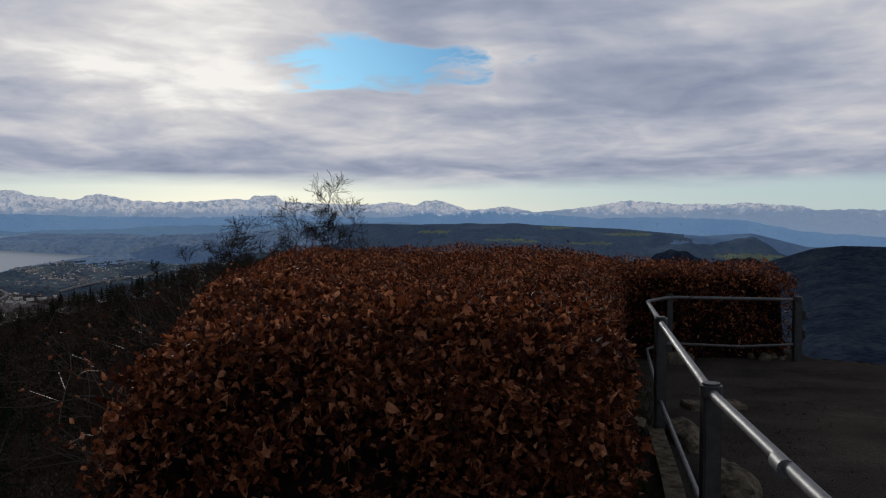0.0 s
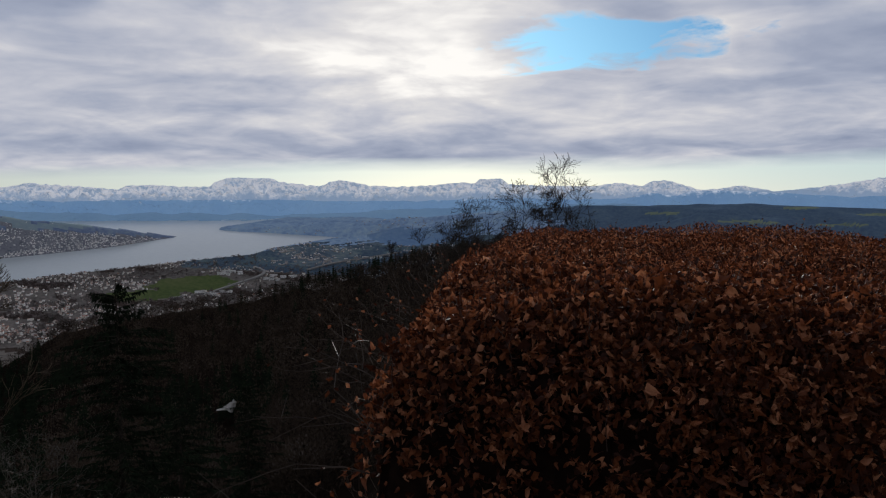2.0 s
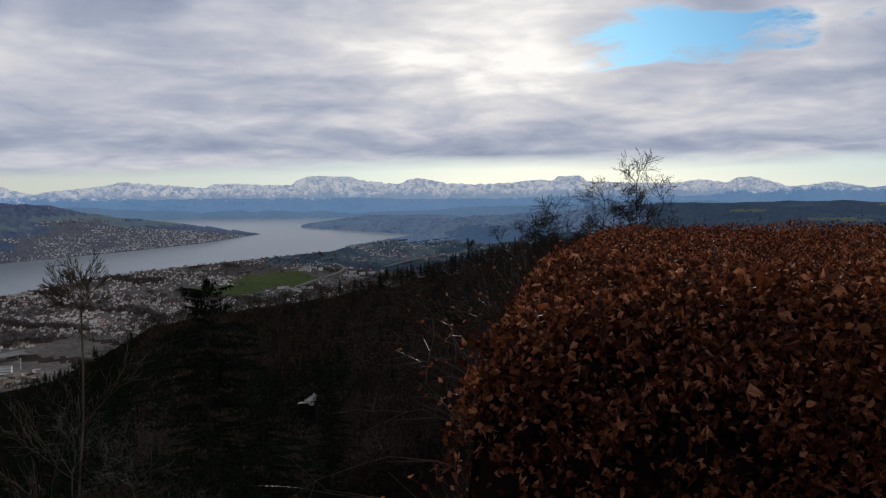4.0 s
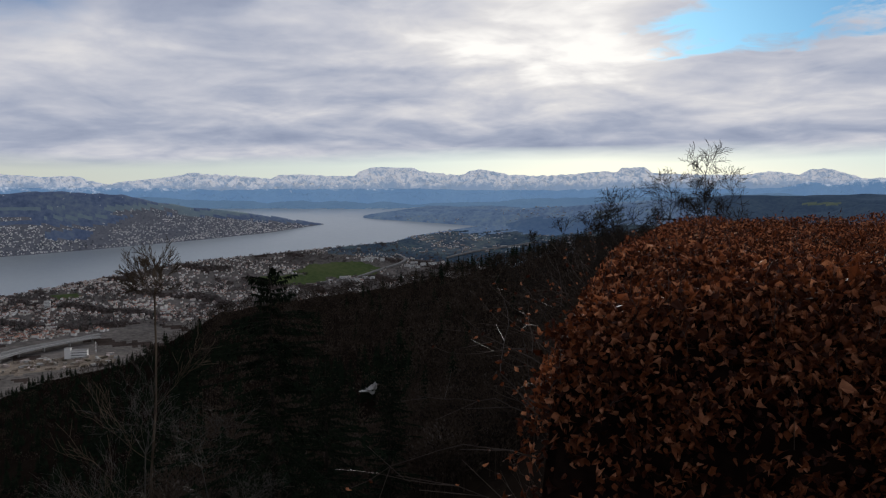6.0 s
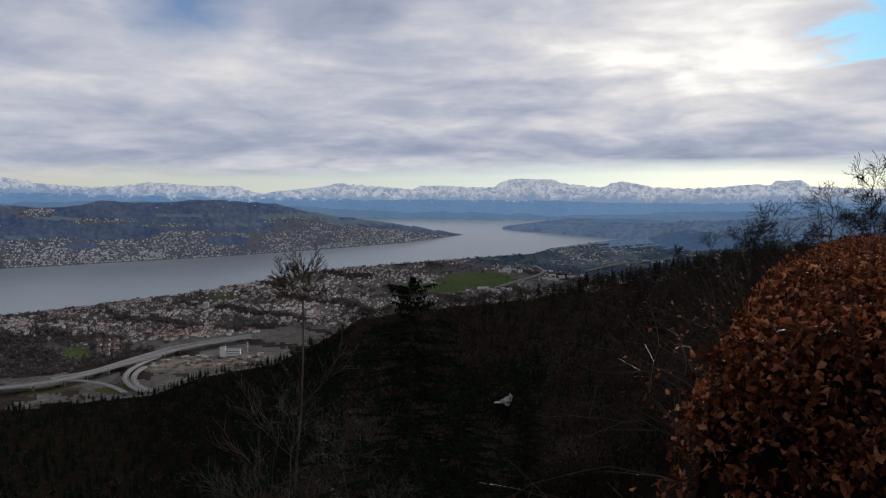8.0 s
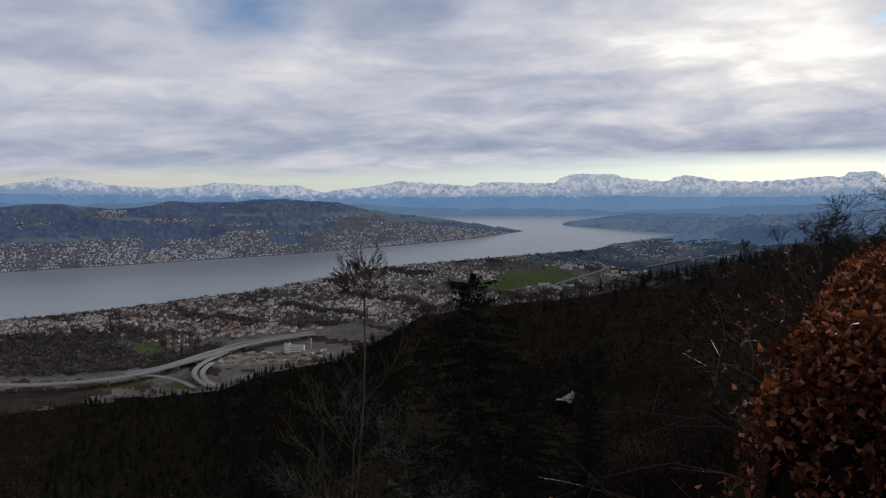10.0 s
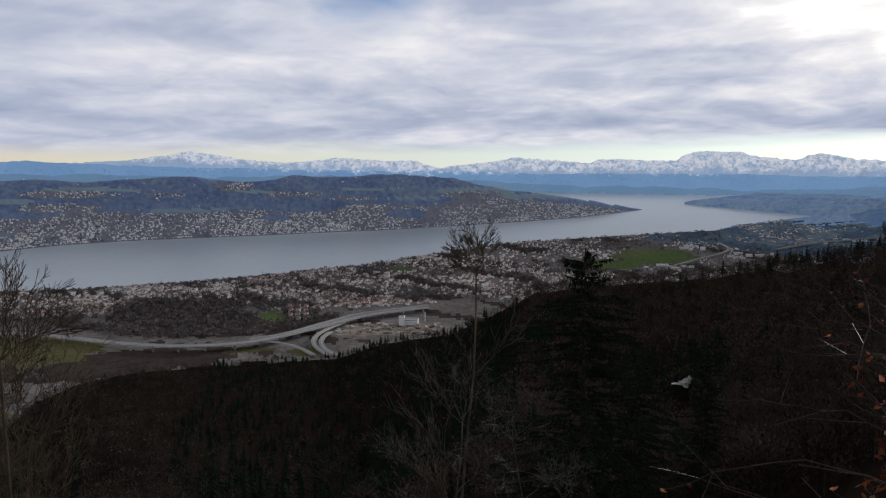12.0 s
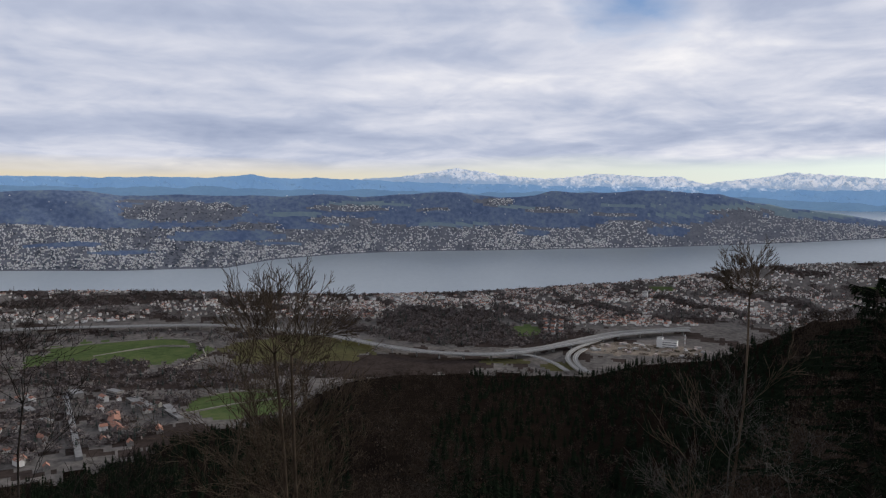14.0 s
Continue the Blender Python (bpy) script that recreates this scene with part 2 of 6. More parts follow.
M = {
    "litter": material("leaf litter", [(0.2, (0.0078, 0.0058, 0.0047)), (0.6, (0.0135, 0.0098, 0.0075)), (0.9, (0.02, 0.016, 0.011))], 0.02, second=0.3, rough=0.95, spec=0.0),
    "bark": material("bare twigs", [(0.12, (0.0085, 0.007, 0.007)), (0.36, (0.025, 0.0195, 0.0165)), (0.56, (0.06, 0.044, 0.032)), (0.8, (0.108, 0.09, 0.077))], 0.05, second=0.17, rough=0.95, island=0.1, spec=0.0),
    "garden": material("garden wood", [(0.1, (0.1012, 0.0874, 0.08625)), (0.9, (0.2127, 0.1782, 0.1667))], 0.05, rough=0.95, island=0.6, spec=0.0),
    "garden_fir": material("garden conifer", [(0.1, (0.03, 0.043, 0.04)), (0.9, (0.06, 0.073, 0.063))], 0.05, rough=0.95, island=0.6, spec=0.0),
    # next three: distance haze put into the colour as a blue tint
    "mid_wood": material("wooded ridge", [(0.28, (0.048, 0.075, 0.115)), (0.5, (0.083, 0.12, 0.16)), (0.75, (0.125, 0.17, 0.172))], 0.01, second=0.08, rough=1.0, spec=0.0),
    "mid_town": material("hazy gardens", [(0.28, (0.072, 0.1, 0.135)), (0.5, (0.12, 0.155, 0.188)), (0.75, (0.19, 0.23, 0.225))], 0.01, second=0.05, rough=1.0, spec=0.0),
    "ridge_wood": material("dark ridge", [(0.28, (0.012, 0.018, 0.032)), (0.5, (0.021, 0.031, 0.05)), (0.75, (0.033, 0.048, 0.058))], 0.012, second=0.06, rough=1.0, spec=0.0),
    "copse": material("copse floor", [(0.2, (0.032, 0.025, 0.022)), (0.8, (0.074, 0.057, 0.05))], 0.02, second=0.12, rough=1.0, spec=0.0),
    # distance haze put into the woods' colour, paler and bluer
    "haze_wood": material("hazy woods", [(0.15, (0.13, 0.22, 0.37)), (0.6, (0.175, 0.275, 0.42)), (0.9, (0.24, 0.34, 0.43))], 0.006, second=0.05, rough=1.0, spec=0.0),
    "pale_bark": material("pale bark", [(0.2, (0.021, 0.018, 0.01425)), (0.8, (0.075, 0.06375, 0.051))], 3.0, rough=0.7, spec=0.3),
    "twig": material("red-brown twigs", [(0.2, (0.03, 0.02, 0.015)), (0.8, (0.085, 0.06, 0.045))], 5.0, rough=0.6, spec=0.3),
    "moss": material("moss and grass", [(0.2, (0.018, 0.022, 0.008)), (0.8, (0.05, 0.055, 0.02))], 5.0, rough=0.9, island=0.6, spec=0.0),
    "ash_bark": material("brown bark", [(0.2, (0.05, 0.037, 0.026)), (0.8, (0.13, 0.098, 0.07))], 1.5, rough=0.9, spec=0.0),
    "dark_bark": material("dark bark", [(0.2, (0.018, 0.015, 0.013)), (0.8, (0.05, 0.042, 0.035))], 6.0, rough=0.9, spec=0.0),
    "needles": material("needles", [(0.1, (0.006, 0.0095, 0.0066)), (0.9, (0.017, 0.0245, 0.0138))], 0.2, rough=0.85, island=0.5, spec=0.0),
    "leaf": material("dry beech leaf", [(0.0, (0.012, 0.0036, 0.0021)), (0.4, (0.054, 0.0145, 0.006)), (0.72, (0.195, 0.06, 0.023)), (1.0, (0.58, 0.28, 0.155))], 14.0, rough=0.6, island=0.75, spec=0.18),
    "single_leaf": material("single dry leaf", [(0.0, (0.012, 0.0036, 0.0021)), (0.4, (0.054, 0.0145, 0.006)), (0.72, (0.195, 0.06, 0.023)), (1.0, (0.58, 0.28, 0.155))], 14.0, rough=0.6, island=0.75, spec=0.18, single=True),
    # near-black so that the gaps between leaves look shaded
    "hedge_shade": material("shaded hedge twigs", [(0.2, (0.005, 0.003, 0.003)), (0.8, (0.016, 0.009, 0.007))], 12.0, rough=0.95, spec=0.0),
    "gravel": material("gravel", [(0.2, (0.026, 0.0225, 0.0205)), (0.55, (0.052, 0.045, 0.04)), (0.9, (0.097, 0.084, 0.075))], 60.0, rough=0.95, bump=0.8, second=1.3, spec=0.0),
    "steel": material("galvanised steel", [(0.2, (0.08, 0.083, 0.087)), (0.8, (0.14, 0.145, 0.15))], 14.0, rough=0.5, metal=0.25, spec=0.35),
    "post_paint": material("dark painted steel", [(0.2, (0.011, 0.0115, 0.013)), (0.8, (0.028, 0.029, 0.031))], 18.0, rough=0.5, bump=0.1),
    "stone": material("weathered stone", [(0.2, (0.049, 0.042, 0.0322)), (0.8, (0.161, 0.1372, 0.1022))], 14.0, rough=0.95, bump=0.6, spec=0.0),
    "water": material("lake water", [(0.2, (0.53, 0.585, 0.615)), (0.8, (0.58, 0.635, 0.66))], 0.004, rough=0.3, second=0.05, metal=0.55),
    # far_ colours hold painted distance haze, paler and bluer than land close by
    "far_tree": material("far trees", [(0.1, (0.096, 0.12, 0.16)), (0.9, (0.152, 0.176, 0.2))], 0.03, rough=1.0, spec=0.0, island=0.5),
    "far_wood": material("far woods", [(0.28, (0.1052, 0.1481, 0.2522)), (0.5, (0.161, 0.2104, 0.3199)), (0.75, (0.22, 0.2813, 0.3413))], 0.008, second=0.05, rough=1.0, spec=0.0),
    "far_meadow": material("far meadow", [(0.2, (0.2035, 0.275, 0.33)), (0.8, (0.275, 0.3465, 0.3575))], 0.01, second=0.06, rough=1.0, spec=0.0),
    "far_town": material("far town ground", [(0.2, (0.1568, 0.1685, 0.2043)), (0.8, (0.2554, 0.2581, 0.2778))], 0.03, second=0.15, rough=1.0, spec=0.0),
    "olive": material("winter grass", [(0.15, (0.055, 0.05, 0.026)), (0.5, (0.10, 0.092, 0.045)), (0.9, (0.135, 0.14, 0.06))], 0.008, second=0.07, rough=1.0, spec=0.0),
    # hill_wood and haze_land: blue of the air between mixed into the colour
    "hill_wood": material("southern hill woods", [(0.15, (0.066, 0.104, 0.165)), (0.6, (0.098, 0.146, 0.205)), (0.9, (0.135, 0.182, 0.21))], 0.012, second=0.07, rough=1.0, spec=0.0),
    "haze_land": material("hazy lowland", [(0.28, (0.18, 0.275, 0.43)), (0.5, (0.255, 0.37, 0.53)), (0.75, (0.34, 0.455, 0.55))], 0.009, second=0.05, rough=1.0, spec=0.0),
    "hill_meadow": material("southern hill meadow", [(0.2, (0.14, 0.18, 0.14)), (0.8, (0.23, 0.27, 0.185))], 0.01, second=0.06, rough=1.0, spec=0.0),
    "meadow": material("meadow", [(0.15, (0.055, 0.078, 0.034)), (0.5, (0.088, 0.118, 0.046)), (0.9, (0.13, 0.14, 0.066))], 0.006, second=0.06, rough=1.0, spec=0.0),
    "town_ground": material("gardens and yards", [(0.2, (0.0805, 0.0736, 0.069)), (0.5, (0.1518, 0.138, 0.1265)), (0.75, (0.2185, 0.1932, 0.1782)), (0.95, (0.3565, 0.3105, 0.2875))], 0.008, second=0.07, rough=1.0, spec=0.0),
    "waste": material("bare ground", [(0.2, (0.1346, 0.1121, 0.0897)), (0.8, (0.3588, 0.299, 0.2392))], 0.03, second=0.2, rough=1.0, spec=0.0),
    "concrete": material("concrete", [(0.2, (0.34, 0.33, 0.31)), (0.8, (0.46, 0.45, 0.43))], 0.05, second=0.5, rough=0.9, spec=0.2),
    "asphalt": material("asphalt", [(0.2, (0.19, 0.185, 0.18)), (0.8, (0.27, 0.265, 0.26))], 0.08, rough=0.9, spec=0.2),
    "wall": material("plastered walls", [(0.0, (0.55, 0.50, 0.44)), (0.3, (0.72, 0.69, 0.63)), (0.6, (0.82, 0.80, 0.76)), (1.0, (0.9, 0.9, 0.88))], 0.02, island=0.9, rough=0.9, spec=0.2),
    "roof": material("tiled roofs", [(0.0, (0.10, 0.082, 0.078)), (0.3, (0.23, 0.125, 0.098)), (0.6, (0.40, 0.205, 0.145)), (0.82, (0.46, 0.38, 0.35)), (1.0, (0.72, 0.69, 0.66))], 0.02, island=0.9, rough=0.9, spec=0.2),
    "roof_brown": material("brown tiles", [(0.2, (0.10, 0.075, 0.065)), (0.8, (0.20, 0.14, 0.115))], 0.5, rough=0.9, spec=0.0),
    # far houses whitened, roofs most, in place of haze and bright daylight on walls
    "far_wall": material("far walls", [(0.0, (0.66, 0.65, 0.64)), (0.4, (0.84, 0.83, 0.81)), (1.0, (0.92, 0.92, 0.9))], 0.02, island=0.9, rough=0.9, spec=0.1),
    "far_roof": material("whitened far roofs", [(0.0, (0.30, 0.28, 0.285)), (0.4, (0.48, 0.41, 0.39)), (0.6, (0.84, 0.82, 0.8)), (1.0, (0.92, 0.9, 0.88))], 0.02, island=0.9, rough=0.9, spec=0.1),
    "plaster": material("old plaster", [(0.2, (0.42, 0.40, 0.36)), (0.8, (0.6, 0.58, 0.53))], 0.6, rough=0.9, spec=0.1),
    "grey_plaster": material("grey plaster", [(0.2, (0.20, 0.185, 0.17)), (0.8, (0.36, 0.335, 0.31))], 0.3, rough=0.9, spec=0.1),
    "path": material("gravel path", [(0.2, (0.24, 0.22, 0.19)), (0.8, (0.36, 0.33, 0.29))], 0.3, rough=1.0, spec=0.0),
    "glass": material("window glass", [(0.2, (0.02, 0.022, 0.025)), (0.8, (0.035, 0.037, 0.04))], 1.0, rough=0.1),
    "white": material("white paint", [(0.2, (0.72, 0.72, 0.70)), (0.8, (0.80, 0.80, 0.78))], 2.0, rough=0.6),
}


def let_light_through(m, share):
    """Thin dry leaves glow a little when the light stands behind them."""
    t = m.node_tree
    bsdf = t.nodes["Principled BSDF"]
    thin = N(t, "ShaderNodeBsdfTranslucent")
    L(t, mix_rgb(t, 1.0, bsdf.inputs["Base Color"].links[0].from_socket, (1.35, 1.25, 1.1), "MULTIPLY"), thin.inputs[0])
    both = N(t, "ShaderNodeMixShader", Fac=share)
    L(t, bsdf.outputs[0], both.inputs[1])
    L(t, thin.outputs[0], both.inputs[2])
    L(t, both.outputs[0], t.nodes["Material Output"].inputs[0])


for leafy in ("leaf", "single_leaf"):
    let_light_through(M[leafy], 0.24)


def haze_glow_material(name, low, high, snow, snow_from, scale, glow, bare, rock):
    """Far rock and wood, under snow where it is high and in patches below. Distance haze is painted in: blue in the
    colour, air light as emission.
    """
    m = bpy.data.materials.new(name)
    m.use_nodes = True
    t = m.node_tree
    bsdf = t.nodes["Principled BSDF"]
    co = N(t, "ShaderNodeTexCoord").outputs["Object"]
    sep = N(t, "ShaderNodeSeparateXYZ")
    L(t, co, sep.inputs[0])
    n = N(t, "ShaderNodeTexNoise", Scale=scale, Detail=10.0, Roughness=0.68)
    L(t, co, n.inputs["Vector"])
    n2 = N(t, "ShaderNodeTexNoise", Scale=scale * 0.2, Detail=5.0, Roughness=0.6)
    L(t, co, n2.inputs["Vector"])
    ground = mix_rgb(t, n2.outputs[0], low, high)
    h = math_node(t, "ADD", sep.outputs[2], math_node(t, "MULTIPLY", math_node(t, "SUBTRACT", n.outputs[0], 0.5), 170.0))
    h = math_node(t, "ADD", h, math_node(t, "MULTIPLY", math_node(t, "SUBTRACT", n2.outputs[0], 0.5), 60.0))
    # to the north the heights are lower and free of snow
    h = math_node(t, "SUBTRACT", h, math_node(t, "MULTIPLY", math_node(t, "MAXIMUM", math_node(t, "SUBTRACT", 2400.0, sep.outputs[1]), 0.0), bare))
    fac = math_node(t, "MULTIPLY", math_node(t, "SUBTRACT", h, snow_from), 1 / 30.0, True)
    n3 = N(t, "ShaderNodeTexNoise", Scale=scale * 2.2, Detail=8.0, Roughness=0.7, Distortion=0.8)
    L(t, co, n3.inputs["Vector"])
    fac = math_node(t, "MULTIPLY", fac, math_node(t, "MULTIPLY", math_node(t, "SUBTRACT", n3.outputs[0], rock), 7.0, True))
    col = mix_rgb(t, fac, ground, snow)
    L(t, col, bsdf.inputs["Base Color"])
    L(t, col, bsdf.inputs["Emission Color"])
    # emission stands in for daylight scattered by the air in between
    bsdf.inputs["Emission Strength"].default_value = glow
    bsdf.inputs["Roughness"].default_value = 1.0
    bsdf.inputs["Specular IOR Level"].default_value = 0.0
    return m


M["alps"] = haze_glow_material("snowy mountains", (0.24, 0.33, 0.46), (0.31, 0.39, 0.50), (0.60, 0.61, 0.65), 42.0, 0.013, 0.48, 0.05, 0.405)
M["foothills"] = haze_glow_material("haze-blue foothills", (0.10, 0.19, 0.335), (0.165, 0.265, 0.40), (0.50, 0.55, 0.63), 34.0, 0.02, 0.66, 0.04, 0.38)
M["near_hills"] = haze_glow_material("hazy hills", (0.10, 0.18, 0.30), (0.15, 0.24, 0.345), (0.3, 0.36, 0.42), 200.0, 0.02, 0.5, 0.04, 0.38)


# ---- the lie of the land ----
def pairs(text):
    v = [tuple(float(n) for n in p.split(",")) for p in text.split()]
    return [a for a, _ in v], [b for _, b in v]


def curve(text):
    xs, ys = pairs(text)
    return lambda az: np.interp(az, xs, ys)


LAKE = -460.0
near_shore = curve("20,-2.3 27.2,-2.37 29,-2.61 32,-3.06 33.4,-3.49 40.5,-4.02 48.7,-4.71 53,-5.4 58.6,-6.25 65,-6.8 70,-7.12 78,-7.35 90.6,-6.79 101,-6.33 125,-6")
far_shore = curve("20,-2.4 27.2,-2.36 32.2,-1.97 34.6,-1.8 35.5,-1.68 35.8,-1.27 37.8,-1.18 38.2,-2.1 42.6,-2.7 46.7,-3.05 52.9,-3.47 57,-3.7 66,-4.03 74.7,-4.22 78.9,-4.4 83.6,-4.76 86.8,-5.31 94,-5.32 101,-5.07 125,-5")
edge_el = curve("-60,-20 -25,-20 -12,-12 5,-2.6 10,-2.3 15,-2.45 20,-2.85 25.4,-4.1 29,-4.8 33.4,-5.9 40.5,-6.7 45.8,-7.45 48.7,-9.05 52,-10.7 57,-11.45 60.5,-12.5 66,-12.65 74.7,-12.7 78,-13.1 80.5,-14.0 82,-15.1 85,-15.9 90,-16.3 92,-17.3 98,-18.3 125,-19")
edge_r = curve("-60,500 -12,500 5,420 10,500 20,800 30,1000 40.5,1100 46,1150 49,1250 52,1450 57,1720 61,1900 66,1950 75,1900 78,1830 80.5,1730 82,1600 85,1520 90,1470 92,1390 100,1330 125,1300")
start_a = curve("-60,-40 -5,-36 4,-16 16,-16 26,-32 35,-38 125,-38")
floor_z = curve("-60,-260 -5,-280 14,-420 20,-445 27.2,-454 35,-446 125,-446")
ridge_el = curve("-60,-1.9 -26,-1.9 -21.5,-1.75 -18.1,-.88 -14.8,-1.09 -9.5,-.6 -.6,-.24 4.4,-.33 10,-.22 15,-.55 20,-.9 26,-1.2 29,-1.3 31,-1.42 33.5,-1.62 34.6,-1.74 35.5,-1.67 38.2,-2.14 41.2,-1.56 44,-1.17 47.6,-.72 50.2,-.27 51.7,.13 53.3,.24 55.7,.39 57.7,.32 59.6,.18 63.4,.2 65.2,-.16 67,-.22 68.7,-.12 70.4,.19 73.6,.04 77,-.15 80,0 83,-.22 93.5,-.3 95.4,0 97.4,.15 101,0 125,0")
ridge_r = curve("-60,6500 10,6500 16,11000 36,15000 38,12900 42.6,12000 50,11000 57,9500 70,8800 101,8800 125,8800")


def smooth(x):
    x = np.clip(x, 0, 1)
    return x * x * (3 - 2 * x)


def dist_at(el):
    return -LAKE / np.tan(np.radians(-np.minimum(el, -0.3)))


def wave(a, b, seed):
    """Soft rolling noise, from a few sines."""
    rng = np.random.default_rng(seed)
    s = 0.0
    for k in range(7):
        f = 1.6 ** k
        p, q, u, w = rng.uniform(-1, 1, 4) * (1, 1, 3, 3)
        s = s + np.sin(a * f * p * 1.7 + b * f * q * 1.7 + u * 6 + w) / f ** 0.75
    return s / 2.4


def height(az, r):
    """Height of the land over the eye at bearing az and true distance r."""
    az, r = np.broadcast_arrays(np.asarray(az, float), np.asarray(r, float))
    re, ee, a0 = edge_r(az), edge_el(az), start_a(az)
    ze = re * np.tan(np.radians(ee)) - 15
    u = np.clip(np.log(np.maximum(r, 20) / 20) / np.log(re / 20), 0, 1)
    roll = wave(az * 0.12, u * 5, 3) * 2.2 * np.sin(u * math.pi) ** 1.5
    a = a0 + (np.degrees(np.arctan2(ze, re)) - a0) * u ** 1.15 + roll
    hill = r * np.tan(np.radians(a))
    fl = floor_z(az) + 3 * wave(az * 0.3, r * 0.004, 5)
    beyond = np.maximum(ze - (r - re) * np.where(az < 50, 0.55, 0.25), fl)
    z = np.where(r < re, np.minimum(hill, -4), beyond)
    rr = ridge_r(az)
    zr = rr * np.tan(np.radians(ridge_el(az)))
    lake_side = smooth((az - 24) / 4)
    rn, rf = dist_at(near_shore(az)), dist_at(far_shore(az))
    rise0 = np.where(az > 27.2, rf, np.interp(az, [8, 14, 20, 27.2], [2300, 5000, 8500, 10900]))
    s = np.clip((r - rise0) / np.maximum(rr - rise0, 400), 0, 1)
    base = np.where(az > 27.2, LAKE, floor_z(az))
    climb = base + (zr - base) * (0.45 * s + 0.55 * smooth(s)) + np.where(az < 15, 60, 30) * wave(az * 0.35, r * 0.0011, 11) * np.sin(s * math.pi)
    z = np.where(r > rise0, np.maximum(np.where(az > 27.2, -9999, z), climb), z)
    past = zr - (r - rr) * 0.07 + 20 * wave(az * 0.3, r * 0.0008, 21)
    z = np.where(r > rr, np.maximum(past, np.where(az < 24, np.minimum(-420.0, -0.032 * r), -420.0)), z)
    # a dark wooded ridge to the south-west
    crest = 3400 * np.tan(np.radians(np.interp(az, [-60, -30, -26, -23.6, -21.9, -19.5, -17, -10, -4], [-1.6, -1.6, -1.68, -1.65, -1.86, -2.66, -3.6, -6.5, -9])))
    z = np.where(az < -4, np.maximum(z, crest - np.where(r < 3400, (3400 - r) * 0.085, (r - 3400) * 0.2)), z)
    # a wooded spur before the southern hills
    spur = 4800 * np.tan(np.radians(np.interp(az, [-16, -11, -7.5, -3.9, -1.4, 1.5, 3.4, 6.8, 9, 12], [-4.5, -2.19, -1.7, -1.39, -1.04, -0.92, -1.3, -1.56, -2.3, -3.6])))
    spur = spur + 12 * wave(az * 0.9, r * 0.002, 23)
    z = np.where((az < 12) & (az > -16), np.maximum(z, spur - np.where(r < 4800, (4800 - r) * 0.11, (r - 4800) * 0.2)), z)
    # the lake's bed, and its far arm behind the point
    bank = np.minimum(r - rn, rf - r)
    z = np.where((az > 20) & (bank > -150) & (r < rf + 150), np.minimum(z, LAKE - bank * 0.05), z)
    arm = (az > 31) & (az < 50) & (r > np.interp(az, [31, 33, 34.8, 35.6, 37.4, 37.6, 50], [27000, 20600, 17500, 15600, 15600, 12000, 12000]))
    return np.where(arm & (r > rr), LAKE - 8, z)


def drawn(r):
    """The view ends at 5 km: land farther than 2.4 km is drawn in nearer along its line of sight, all smaller alike."""
    r = np.asarray(r, float)
    return np.where(r < 2400, r, 2400 + 500 * np.log1p(np.maximum(r - 2400, 0) / 500))


def place(az, r, z):
    """Scene coordinates of a point of the land, and the factor by which things there shrink."""
    k = drawn(r) / np.maximum(r, 1e-6)
    a = np.radians(az)
    return np.stack(np.broadcast_arrays(-np.sin(a) * r * k, np.cos(a) * r * k, z * k + EYE), -1), k


def mesh_object(name, verts, faces, mats, index=None, smooth_shade=False, parent=None):
    me = bpy.data.meshes.new(name)
    me.from_pydata(np.asarray(verts).tolist(), [], faces if isinstance(faces, list) else faces.tolist())
    for m in mats:
        me.materials.append(m)
    if index is not None:
        me.polygons.foreach_set("material_index", np.asarray(index, dtype=np.int32))
    if smooth_shade:
        me.polygons.foreach_set("use_smooth", np.ones(len(me.polygons), dtype=bool))
    me.update()
    ob = new(name, me)
    if parent:
        ob.parent = parent
    return ob


def grid_faces(nr, nc, wrap=False):
    i, j = np.meshgrid(np.arange(nr - 1), np.arange(nc if wrap else nc - 1), indexing="ij")
    a, b = i * nc + j, i * nc + (j + 1) % nc
    return np.stack([a, b, b + nc, a + nc], -1).reshape(-1, 4)


# green fields and bare plots: bearing, angle below the eye, half sizes, kind
FIELDS = [(76, -12.4, 9, 0.8, "copse"), (67.5, -10.25, 7.5, 0.8, "copse"), (71.5, -9.2, 4.5, 1.0, "copse"), (103, -9.6, 5, 0.5, "copse"), (95, -7.25, 7, 0.38, "copse"),
          (81.5, -11.2, 5.5, 1.0, "olive"), (94, -10.95, 5.8, 1.0, "meadow"), (96.2, -11.95, 4.2, 0.8, "copse"), (90, -12.9, 6, 0.6, "copse"), (85.8, -14.8, 3.5, 0.95, "meadow"), (91, -16.6, 4, 0.7, "copse"), (40.8, -6.05, 2.6, 0.34, "meadow"), (65, -9.85, 1.1, 0.4, "meadow"),
          (37.2, -5.45, 2.9, 0.55, "meadow"), (57.2, -10.9, 4.6, 0.42, "waste"), (62.5, -12.3, 1.6, 0.3, "olive"),
          (66.5, -12.1, 2.0, 0.2, "olive"), (24, -3.4, 2.4, 0.3, "meadow"), (28, -3.6, 1.2, 0.15, "meadow"), (55.5, -6.55, 0.9, 0.18, "meadow"), (46, -5.1, 1.4, 0.2, "copse"), (53, -8.6, 2.0, 0.2, "copse")]
LAND = ["litter", "town_ground", "meadow", "waste", "far_wood", "far_meadow", "far_town", "mid_wood", "mid_town", "ridge_wood", "haze_wood", "copse", "olive", "hill_wood", "hill_meadow", "haze_land"]
